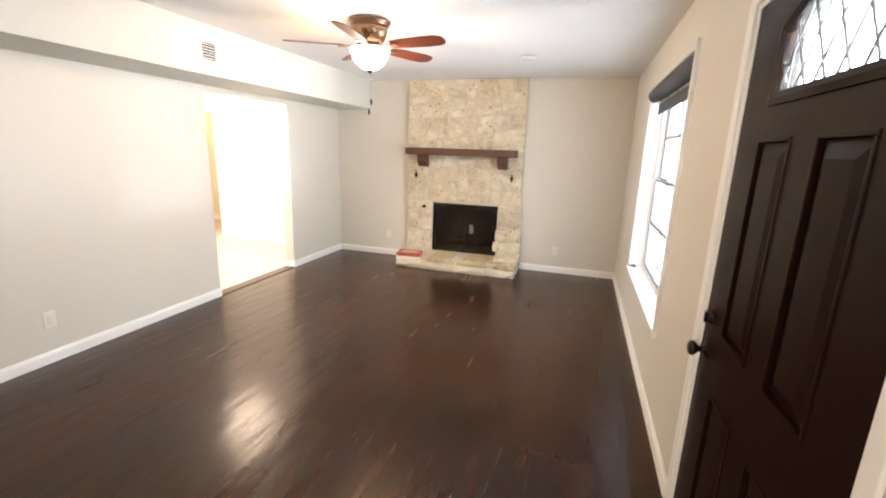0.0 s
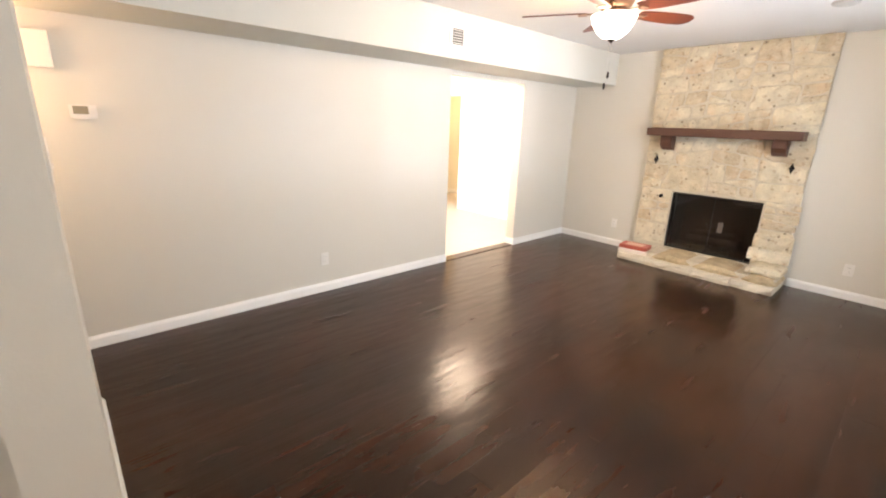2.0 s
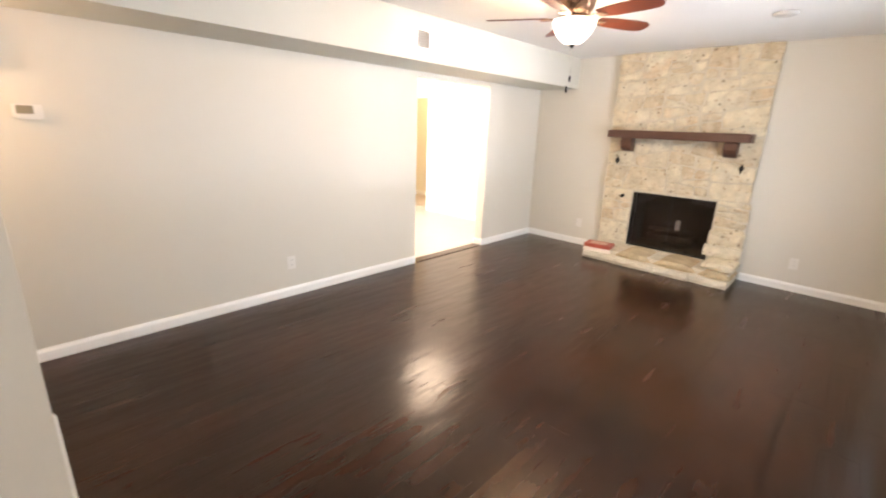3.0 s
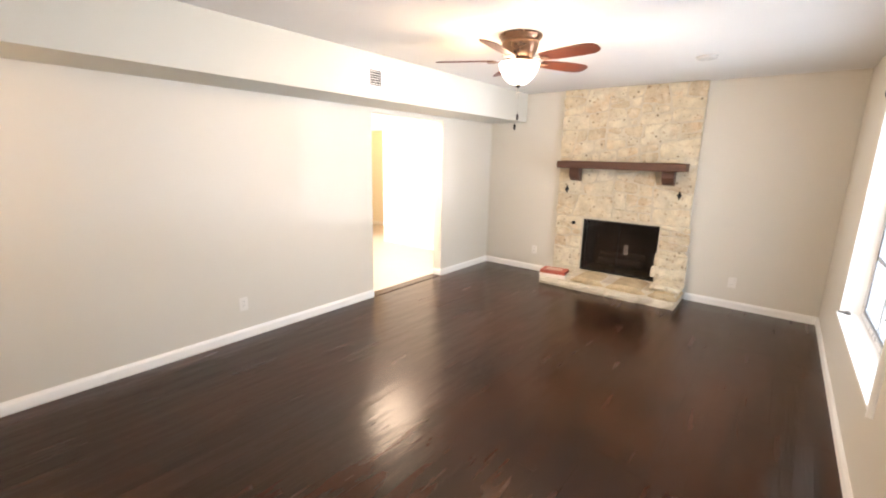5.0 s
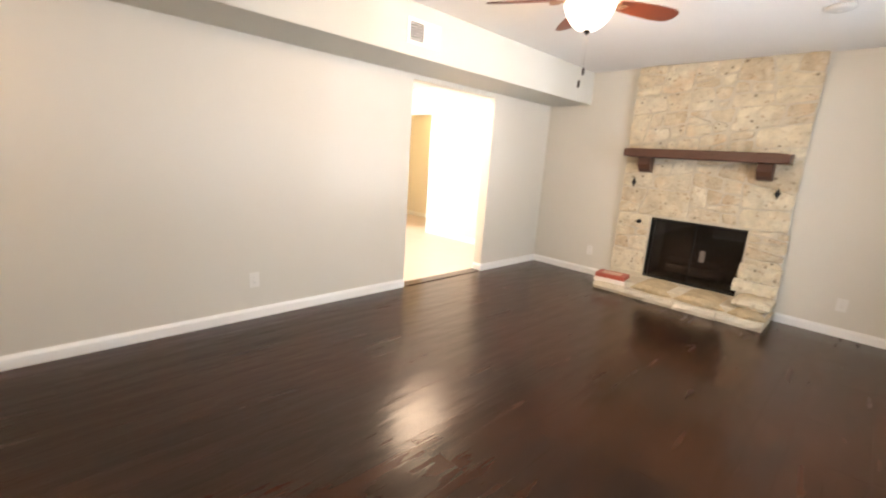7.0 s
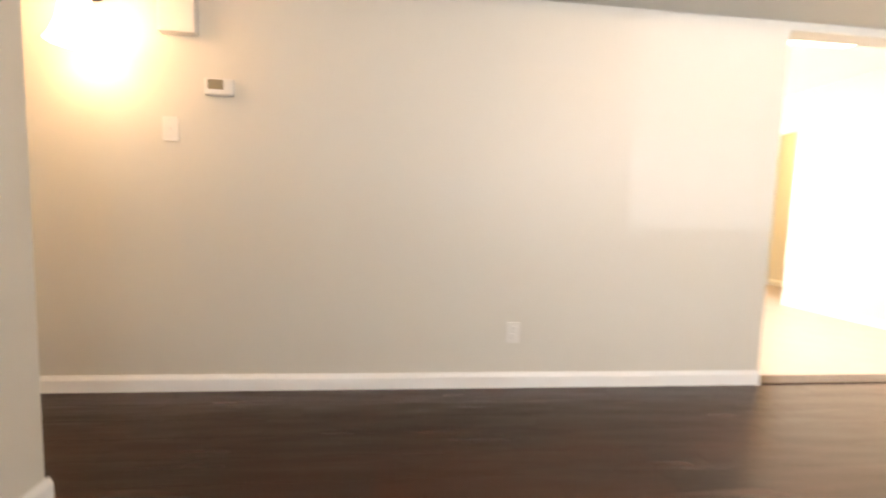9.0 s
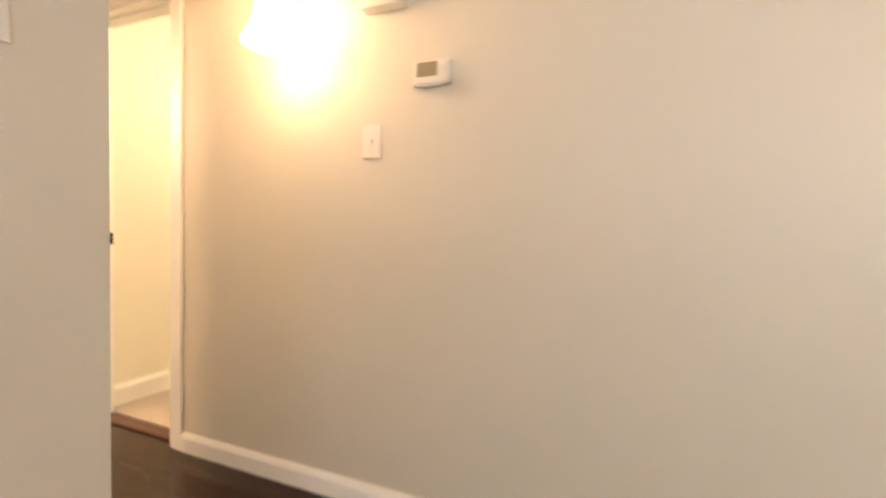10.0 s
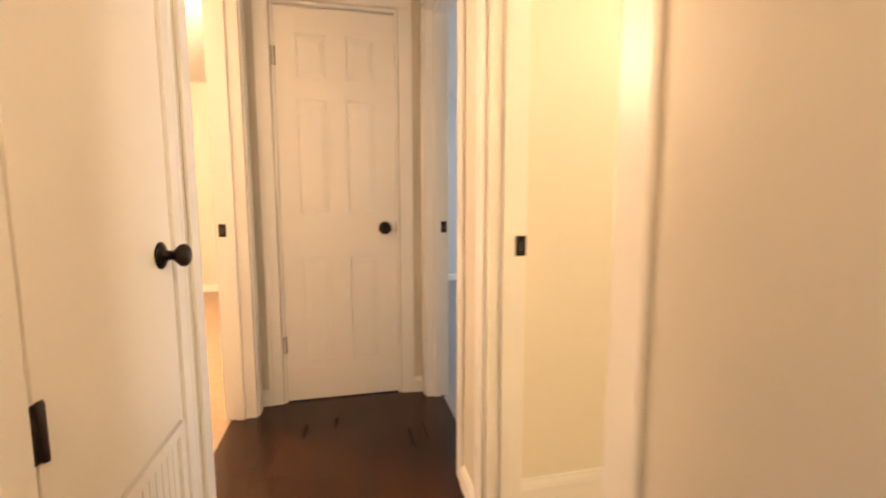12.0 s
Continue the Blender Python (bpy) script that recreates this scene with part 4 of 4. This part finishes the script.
for y, z, r, a in ((-0.06, 0.125, 0.048, 4), (0.06, 0.128, 0.05, -6), (0.0, 0.205, 0.042, 10)):
    bm = bmesh.new()
    lathe(bm, [(r * 0.9, -0.27), (r, -0.25), (r * 0.93, -0.1), (r * 1.04, 0.05), (r * 0.95, 0.2), (r * 0.85, 0.27)],
          Matrix.Translation((0, y, z)) @ Matrix.Rotation(radians(a), 4, "Z") @ Matrix.Rotation(math.pi / 2, 4, "Y"), 12)
    for v in bm.verts:
        v.co += Vector((0, rng.uniform(-0.005, 0.005), rng.uniform(-0.005, 0.005)))
    part("log", bm, M_LOG, grate, "charred log")
tag = thing("paper_tag", "small pale paper tag hanging inside the fire door", "tag", pose(2.045, BY + 0.0292, 0.485))
boxes("card", M_PAPER, tag, [(-0.026, 0.026, 0.0, 0.002, -0.06, 0.06)])


def rough_block(bm, x0, x1, y0, y1, z0, z1, jit=0.008, nx=6, lens=0.0):
    """A quarry-faced slab: front edge uneven, top nearly flat."""
    cols, top, front = [], z1, y0
    for k in range(nx + 1):
        x = x0 + (x1 - x0) * k / nx
        j = [rng.uniform(-jit, jit) for _ in range(4)]
        e = lens * abs(2 * k / nx - 1) ** 3
        z1, y0 = top - (top - z0) * e, front + 0.05 * e
        cols.append([bm.verts.new((x, y1, z0)), bm.verts.new((x, y0 + 0.01 + j[0], z0)), bm.verts.new((x, y0 + j[1], z0 + (z1 - z0) * 0.45)),
                     bm.verts.new((x, y0 + 0.012 + j[2], z1 - 0.008)), bm.verts.new((x, y0 + 0.035 + j[3], z1 - abs(j[0]) * 0.3)), bm.verts.new((x, y1, z1))])
    for a, b in zip(cols, cols[1:]):
        for k in range(6):
            bm.faces.new((a[k], b[k], b[(k + 1) % 6], a[(k + 1) % 6]))
    bm.faces.new(cols[0])
    bm.faces.new(cols[-1][::-1])
    bmesh.ops.recalc_face_normals(bm, faces=bm.faces[:])


hearth = part("hearth", (lambda b: (box(b, 1.18, 2.70, 5.72, BY - 0.001, 0.0, 0.068), box(b, 1.45, 2.715, 5.775, BY - 0.001, 0.068, 0.128), b)[-1])(bmesh.new()), M_MORTAR, fire, "low stone hearth")
for x0, x1, y0 in ((1.15, 1.50, 5.665), (1.506, 1.985, 5.65), (1.992, 2.36, 5.645), (2.366, 2.725, 5.66)):
    bm = bmesh.new()
    rough_block(bm, x0, x1, y0, BY - 0.002, 0.0, 0.078)
    part("stone", bm, M_PALESTONE, hearth)
for x0, x1, y0, z1 in ((1.52, 1.94, 5.725, 0.158), (1.965, 2.41, 5.715, 0.160), (2.44, 2.735, 5.70, 0.152)):
    bm = bmesh.new()
    rough_block(bm, x0, x1, y0, BY - 0.002, 0.079, z1, 0.010, 10, 0.85)
    part("stone", bm, M_OCHRE, hearth, "rounded ochre hearth stone")
bm = bmesh.new()
rough_block(bm, 2.44, 2.735, 5.78, BY - 0.002, 0.153, 0.225, 0.014, 6, 0.35)
part("stone", bm, M_STONE, hearth)
for x0, y0, z0, z1 in ((2.368, BY - 0.055, 0.227, 0.352), (2.388, BY - 0.036, 0.356, 0.51)):
    bm = bmesh.new()
    rough_block(bm, x0, 2.728, y0, BY - 0.002, z0, z1, 0.015, 8, 0.04)
    part("stone", bm, M_STONE, hearth)


def mantel():
    g = thing("mantel_shelf", "dark-stained rough wooden mantel beam on two corbels", "mantel")
    bm = bmesh.new()
    x0, x1, y0, y1, z0, z1 = 1.17, 2.62, 5.90, BY - 0.028, 1.462, 1.552
    n = 16
    rings = []
    for k in range(n + 1):
        x = x0 + (x1 - x0) * k / n
        j = [rng.uniform(-0.004, 0.004) for _ in range(4)]
        e = 0.006 if k in (0, n) else 0
        rings.append([bm.verts.new((x, y1, z0)), bm.verts.new((x, y0 + 0.008 + j[0] + e, z0 + e)), bm.verts.new((x, y0 + j[1] + e, z0 + 0.01 + e)),
                      bm.verts.new((x, y0 + j[2] + e, z1 - 0.01 - e)), bm.verts.new((x, y0 + 0.009 + j[3] + e, z1 - e)), bm.verts.new((x, y1, z1))])
    for a, b in zip(rings, rings[1:]):
        for k in range(6):
            bm.faces.new((a[k], a[(k + 1) % 6], b[(k + 1) % 6], b[k]))
    bm.faces.new(rings[0])
    bm.faces.new(rings[-1][::-1])
    bmesh.ops.recalc_face_normals(bm, faces=bm.faces[:])
    part("beam", bm, M_MANTEL, g)
    for x in (1.305, 2.378):
        bm = bmesh.new()
        prof = [(0, 0), (0.13, 0), (0.13, -0.075), (0.105, -0.115), (0.06, -0.148), (0, -0.158)]
        m = Matrix(((0, 0, 1, x), (-1, 0, 0, BY - 0.028), (0, 1, 0, 1.4615), (0, 0, 0, 1)))
        prism(bm, prof, m, 0.125)
        bmesh.ops.bevel(bm, geom=bm.edges[:], offset=0.004, segments=1, affect="EDGES")
        part("corbel", bm, M_MANTEL, g)


mantel()


def iron_anchor(x, z):
    g = thing("iron_hook", "small black wrought iron hook on the stone", "iron hook", pose(x, BY - 0.036, z), group="iron hooks on the fireplace")
    bm = bmesh.new()
    prism(bm, [(0, -0.055), (0.012, -0.02), (0.026, 0), (0.012, 0.02), (0, 0.055), (-0.012, 0.02), (-0.026, 0), (-0.012, -0.02)],
          Matrix(((1, 0, 0, 0), (0, 0, -1, 0), (0, 1, 0, 0), (0, 0, 0, 1))), 0.012)
    part("plate", bm, M_IRON, g)
    bm = bmesh.new()
    lathe(bm, [(0.007, 0), (0.007, 0.03), (0.011, 0.034), (0.006, 0.042)], Matrix.Translation((0, -0.010, -0.01)) @ Matrix.Rotation(math.pi / 2, 4, "X"), 10)
    part("peg", bm, M_IRON, g)
    # fixing rod into the wall
    boxes("rod", M_IRON, g, [(-0.006, 0.006, -0.001, 0.05, -0.006, 0.006)])


iron_anchor(1.255, 1.19)
iron_anchor(2.562, 1.20)


def gas_valve():
    g = thing("gas_key_valve", "small round dark gas key cover beside the firebox", "gas valve", pose(1.37, BY - 0.03, 0.76))
    bm = bmesh.new()
    lathe(bm, [(0.022, -0.035), (0.022, 0.004), (0.016, 0.008), (0.007, 0.009)], Matrix.Rotation(math.pi / 2, 4, "X"), 18)
    part("cover", bm, M_IRON, g)


gas_valve()


def hearth_box():
    g = thing("flat_box", "flat red box with a pale label lying on the hearth", "box", pose(1.28, 5.84, 0.079, 0, 0, 8))
    boxes("tray", M_PAPER, g, [(-0.165, 0.165, -0.115, 0.115, 0, 0.046)], 0.004, "off-white lower half")
    boxes("lid", M_RED, g, [(-0.160, 0.160, -0.110, 0.110, 0.046, 0.090)], 0.005, "brick red lid")
    boxes("label_panel", M_BLUSH, g, [(-0.10, 0.10, -0.065, 0.065, 0.0885, 0.0915)], 0.001, "faded pinkish label")


hearth_box()


# ---- ceiling fan ----
def ceiling_fan():
    g = thing("ceiling_fan", "five-blade bronze ceiling fan with mahogany blades and lit frosted bowl", "ceiling fan", pose(1.86, 3.56, CEIL))
    bm = bmesh.new()
    lathe(bm, [(0.142, 0.0), (0.151, -0.006), (0.151, -0.020), (0.138, -0.027), (0.140, -0.036), (0.131, -0.044)], None, 40)
    part("canopy_ring", bm, M_FANBODY, g)
    bm = bmesh.new()
    lathe(bm, [(0.130, -0.043), (0.128, -0.070), (0.118, -0.105), (0.100, -0.140), (0.083, -0.158), (0.074, -0.162)], None, 40)
    part("motor_housing", bm, M_FANBODY, g)
    bm = bmesh.new()
    lathe(bm, [(0.060, -0.160), (0.092, -0.166), (0.092, -0.178), (0.060, -0.186)], None, 32)
    part("rotor", bm, M_FANBODY, g)
    for k in range(5):
        a = radians(-9 + 72 * k)
        m = Matrix.Rotation(a, 4, "Z")
        bm = bmesh.new()
        box(bm, 0.07, 0.19, -0.016, 0.016, -0.179, -0.173, bevel=0.002)
        box(bm, 0.17, 0.23, -0.038, 0.038, -0.181, -0.176, bevel=0.002)
        bm.transform(m)
        iron = part("blade_iron", bm, M_FANBODY, g)
        bm = bmesh.new()
        pts = [(0.185, -0.045), (0.28, -0.060), (0.46, -0.068), (0.55, -0.064), (0.588, -0.046), (0.602, -0.02), (0.602, 0.02), (0.588, 0.046), (0.55, 0.064), (0.46, 0.068), (0.28, 0.060), (0.185, 0.045)]
        prism(bm, pts, m @ Matrix.Translation((0, 0, -0.172)) @ Matrix.Rotation(radians(-14), 4, "X"), 0.006)
        part("blade", bm, M_BLADE, g, "reddish mahogany fan blade")
    bm = bmesh.new()
    lathe(bm, [(0.070, -0.184), (0.138, -0.189), (0.142, -0.197), (0.137, -0.216), (0.123, -0.252), (0.097, -0.292), (0.058, -0.324), (0.015, -0.333)], None, 40)
    bowl = part("light_bowl", bm, M_BOWL, g, "glowing frosted glass bowl")
    bowl.visible_shadow = False
    bm = bmesh.new()
    lathe(bm, [(0.022, -0.331), (0.020, -0.340), (0.010, -0.346), (0.006, -0.355)], None, 14)
    part("finial", bm, M_BRONZE, g)
    for x, y, z1 in ((-0.109, 0.004, -0.53), (-0.122, -0.006, -0.60)):
        bm = bmesh.new()
        lathe(bm, [(0.0007, z1), (0.0007, -0.352)], Matrix.Translation((x + 0.115, y, 0)), 6)
        chain = part("pull_chain", bm, M_SATIN, g)
        bm = bmesh.new()
        lathe(bm, [(0.003, z1 - 0.045), (0.008, z1 - 0.035), (0.008, z1 - 0.01), (0.003, z1)], Matrix.Translation((x + 0.115, y, 0)), 10)
        part("pull", bm, M_BRONZE, chain)


ceiling_fan()


# ---- hall sconce ----
def sconce():
    g = thing("wall_sconce", "bronze wall sconce with a lit bell glass shade", "wall lamp", pose(0, 0.31, 0))
    bm = bmesh.new()
    lathe(bm, [(0.055, 0), (0.055, 0.008), (0.045, 0.018), (0.018, 0.026)], Matrix.Translation((0, 0, 1.93)) @ Matrix.Rotation(math.pi / 2, 4, "Y"), 28)
    part("backplate", bm, M_BRONZE, g)
    bm = bmesh.new()
    prev = None
    for k in range(13):
        a = math.pi * k / 12
        c = Vector((0.02 + 0.055 * (1 - math.cos(a)), 0, 1.93 + 0.05 * math.sin(a) - 0.03 * k / 12))
        ring = [bm.verts.new(c + Vector((0.007 * math.cos(b) * math.cos(a), 0.007 * math.sin(b), 0.007 * math.cos(b)))) for b in (2 * math.pi * j / 8 for j in range(8))]
        if prev:
            for j in range(8):
                bm.faces.new((prev[j], prev[(j + 1) % 8], ring[(j + 1) % 8], ring[j]))
        prev = ring
    bmesh.ops.recalc_face_normals(bm, faces=bm.faces[:])
    part("arm", bm, M_BRONZE, g)
    bm = bmesh.new()
    lathe(bm, [(0.012, 1.905), (0.036, 1.895), (0.040, 1.87), (0.034, 1.845)], Matrix.Translation((0.13, 0, 0)), 24)
    part("socket_cup", bm, M_BRONZE, g)
    bm = bmesh.new()
    prof = [(0.036, 1.85), (0.055, 1.82), (0.064, 1.77), (0.078, 1.71), (0.100, 1.66), (0.114, 1.64)]
    inner = [(r - 0.004, z) for r, z in prof[::-1]]
    rings = [[bm.verts.new((0.13 + r * math.cos(t), r * math.sin(t), z)) for t in (2 * math.pi * j / 32 for j in range(32))] for r, z in prof + inner]
    for a, b in zip(rings, rings[1:]):
        for j in range(32):
            bm.faces.new((a[j], a[(j + 1) % 32], b[(j + 1) % 32], b[j])).smooth = True
    bmesh.ops.recalc_face_normals(bm, faces=bm.faces[:])
    sh = part("shade", bm, M_SHADE, g, "glowing frosted bell shade")
    sh.visible_shadow = False


sconce()


# ---- plates, thermostat, chime, vent ----
def wall_plate(m, kind, gangs=1, label=""):
    """A cover plate in its own xz plane, facing +y."""
    name = "light_switch" if kind == "switch" else "wall_outlet"
    g = thing(name, label, "light switch" if kind == "switch" else "outlet", m)
    w = 0.037 + 0.046 * (gangs - 1) / 2 if gangs > 1 else 0.037
    bm = bmesh.new()
    box(bm, -w, w, 0.0005, 0.006, -0.058, 0.058, bevel=0.003)
    part("cover_plate", bm, M_PLASTIC, g)
    for k in range(gangs):
        x = (k - (gangs - 1) / 2) * 0.046
        if kind == "switch":
            boxes("toggle_slot", M_PLASTIC, g, [(x - 0.006, x + 0.006, 0.0055, 0.0075, -0.013, 0.013)])
            bm = bmesh.new()
            box(bm, x - 0.0045, x + 0.0045, 0.006, 0.013, -0.004, 0.008, bevel=0.0015)
            part("toggle", bm, M_PLASTIC, g)
        else:
            for z in (-0.02, 0.02):
                bm = bmesh.new()
                lathe(bm, [(0.017, 0.005), (0.017, 0.008), (0.015, 0.009)], Matrix.Translation((x, 0, z)) @ Matrix.Rotation(-math.pi / 2, 4, "X"), 20)
                sock = part("socket", bm, M_PLASTIC, g)
                boxes("slot", M_SLOT, sock, [(x - 0.0075, x - 0.0055, 0.0088, 0.0095, z, z + 0.008), (x + 0.0055, x + 0.0075, 0.0088, 0.0095, z, z + 0.008)])
    for z in ((-0.042, 0.042) if kind == "switch" else (0.0,)):
        bm = bmesh.new()
        lathe(bm, [(0.003, 0.005), (0.003, 0.0068), (0.001, 0.007)], Matrix.Translation((0, 0, z)) @ Matrix.Rotation(-math.pi / 2, 4, "X"), 8)
        part("screw", bm, M_SATIN, g)


wall_plate(pose(0, 0.626, 1.312, 0, 0, -90), "switch", 1, "white single toggle light switch below the thermostat")
wall_plate(pose(1.068, NW1, 1.30, 0, 0, 0), "switch", 3, "white triple light switch on the partition")
wall_plate(pose(0, 2.365, 0.308, 0, 0, -90), "outlet", 1, "white outlet low on the long wall")
wall_plate(pose(3.175, W_Y, 0.289, 0, 0, 180), "outlet", 1, "white outlet between fireplace and window wall")
wall_plate(pose(0.80, W_Y, 0.30, 0, 0, 180), "outlet", 1, "white outlet beside the hearth")


def thermostat():
    g = thing("thermostat", "white digital thermostat with a olive-brown display", "thermostat", pose(0, 0.856, 1.516, 0, 0, -90))
    bm = bmesh.new()
    pts = [(-0.064, -0.034), (-0.03, -0.040), (0.03, -0.040), (0.064, -0.034), (0.066, 0), (0.064, 0.040), (-0.064, 0.040), (-0.066, 0)]
    prism(bm, pts, Matrix(((1, 0, 0, 0), (0, 0, -1, 0.026), (0, 1, 0, 0), (0, 0, 0, 1))), 0.0255)
    bmesh.ops.bevel(bm, geom=[e for e in bm.edges if all(v.co.y > 0.02 for v in e.verts)], offset=0.006, segments=2, affect="EDGES")
    part("case", bm, M_PLASTIC, g)
    boxes("display", M_LCD, g, [(-0.024, 0.048, 0.0262, 0.0272, -0.012, 0.034)], 0.0, "olive-brown display")
    for z in (-0.004, 0.014):
        boxes("button", M_PLASTIC, g, [(-0.052, -0.034, 0.0262, 0.029, z, z + 0.012)], 0.001)


thermostat()


def door_chime():
    g = thing("door_chime", "white plastic door chime box high on the wall", "door chime", pose(0, 0.68, 1.845, 0, 0, -90))
    bm = bmesh.new()
    box(bm, -0.083, 0.083, 0.0005, 0.05, -0.095, 0.095, bevel=0.006)
    part("cover", bm, M_PLASTIC, g)
    boxes("mounting_base", M_PLASTIC, g, [(-0.078, 0.078, 0.0002, 0.012, -0.09, 0.09)])


door_chime()


def soffit_register():
    g = thing("air_register", "white wall register with half its louvres open", "air vent", pose(0.555, 3.465, 2.222, 0, 0, -90))
    bm = bmesh.new()
    pierced(bm, "y", 0.0005, 0.008, -0.165, 0.165, -0.088, 0.088, [(-0.14, -0.01, -0.063, 0.063), (0.005, 0.14, -0.063, 0.063)])
    part("frame", bm, M_TRIM, g)
    # thin dark sheet in place of the shaded hollow behind the open louvres
    boxes("duct", M_SLOT, g, [(0.005, 0.14, 0.0006, 0.0016, -0.063, 0.063)], 0.0, "dark sheet standing in for the shaded depth behind the louvres")
    # greyer plate, so the shading of the closed louvres is in its colour
    boxes("closed_damper", M_ALARM, g, [(-0.14, -0.01, 0.0006, 0.003, -0.063, 0.063)])
    for k in range(6):
        z = -0.05 + k * 0.02
        for x0, x1 in ((0.005, 0.14), (-0.14, -0.01)):
            bm = bmesh.new()
            box(bm, x0, x1, -0.0008, 0.0008, -0.0032, 0.0032)
            bm.transform(Matrix.Translation((0, 0.006, z)) @ Matrix.Rotation(radians(25 if x0 > 0 else -25), 4, "X"))
            part("louvre", bm, M_TRIM, g)


soffit_register()


def smoke_alarm():
    g = thing("smoke_alarm", "low round off-white smoke alarm on the ceiling", "smoke alarm", pose(2.813, 4.96, CEIL))
    bm = bmesh.new()
    lathe(bm, [(0.078, 0), (0.080, -0.006), (0.076, -0.016), (0.055, -0.024), (0.01, -0.026)], None, 32)
    part("case", bm, M_ALARM, g)
    bm = bmesh.new()
    lathe(bm, [(0.012, -0.0255), (0.012, -0.028), (0.004, -0.029)], None, 12)
    part("test_button", bm, M_PLASTIC, g)


smoke_alarm()

# ---- floor planks ----
def plank(x0, x1, y0, y1):
    g, b, d = 0.0002, 0.0012, 0.0003
    bm = bmesh.new()
    lo = [bm.verts.new(p) for p in ((x0 + g, y0 + g, -0.0098), (x1 - g, y0 + g, -0.0098), (x1 - g, y1 - g, -0.0098), (x0 + g, y1 - g, -0.0098))]
    mi = [bm.verts.new((v.co.x, v.co.y, -d)) for v in lo]
    hi = [bm.verts.new((v.co.x + (b if v.co.x < (x0 + x1) / 2 else -b), v.co.y + (b if v.co.y < (y0 + y1) / 2 else -b), 0)) for v in lo]
    for a, c in ((lo, mi), (mi, hi)):
        for k in range(4):
            bm.faces.new((a[k], a[(k + 1) % 4], c[(k + 1) % 4], c[k]))
    bm.faces.new(hi)
    return part("plank", bm, M_FLOOR, floor)


rng = random.Random(11)
PW = 0.1572
for (fx0, fx1, fy0, fy1) in ((0.0, HX, END, NW1), (0.0, W_X, NW1, W_Y), (1.82, W_X, -1.2, NW1)):
    k = 0
    x = fx0
    while x < fx1 - 0.005:
        x1 = min(x + PW, fx1)
        y = fy0 - rng.uniform(0.0, 1.1)
        while y < fy1:
            y1 = y + 1.21
            a, b = max(y, fy0), min(y1, fy1)
            if b - a > 0.01:
                plank(x, x1, a, b)
            y = y1
        x, k = x1, k + 1
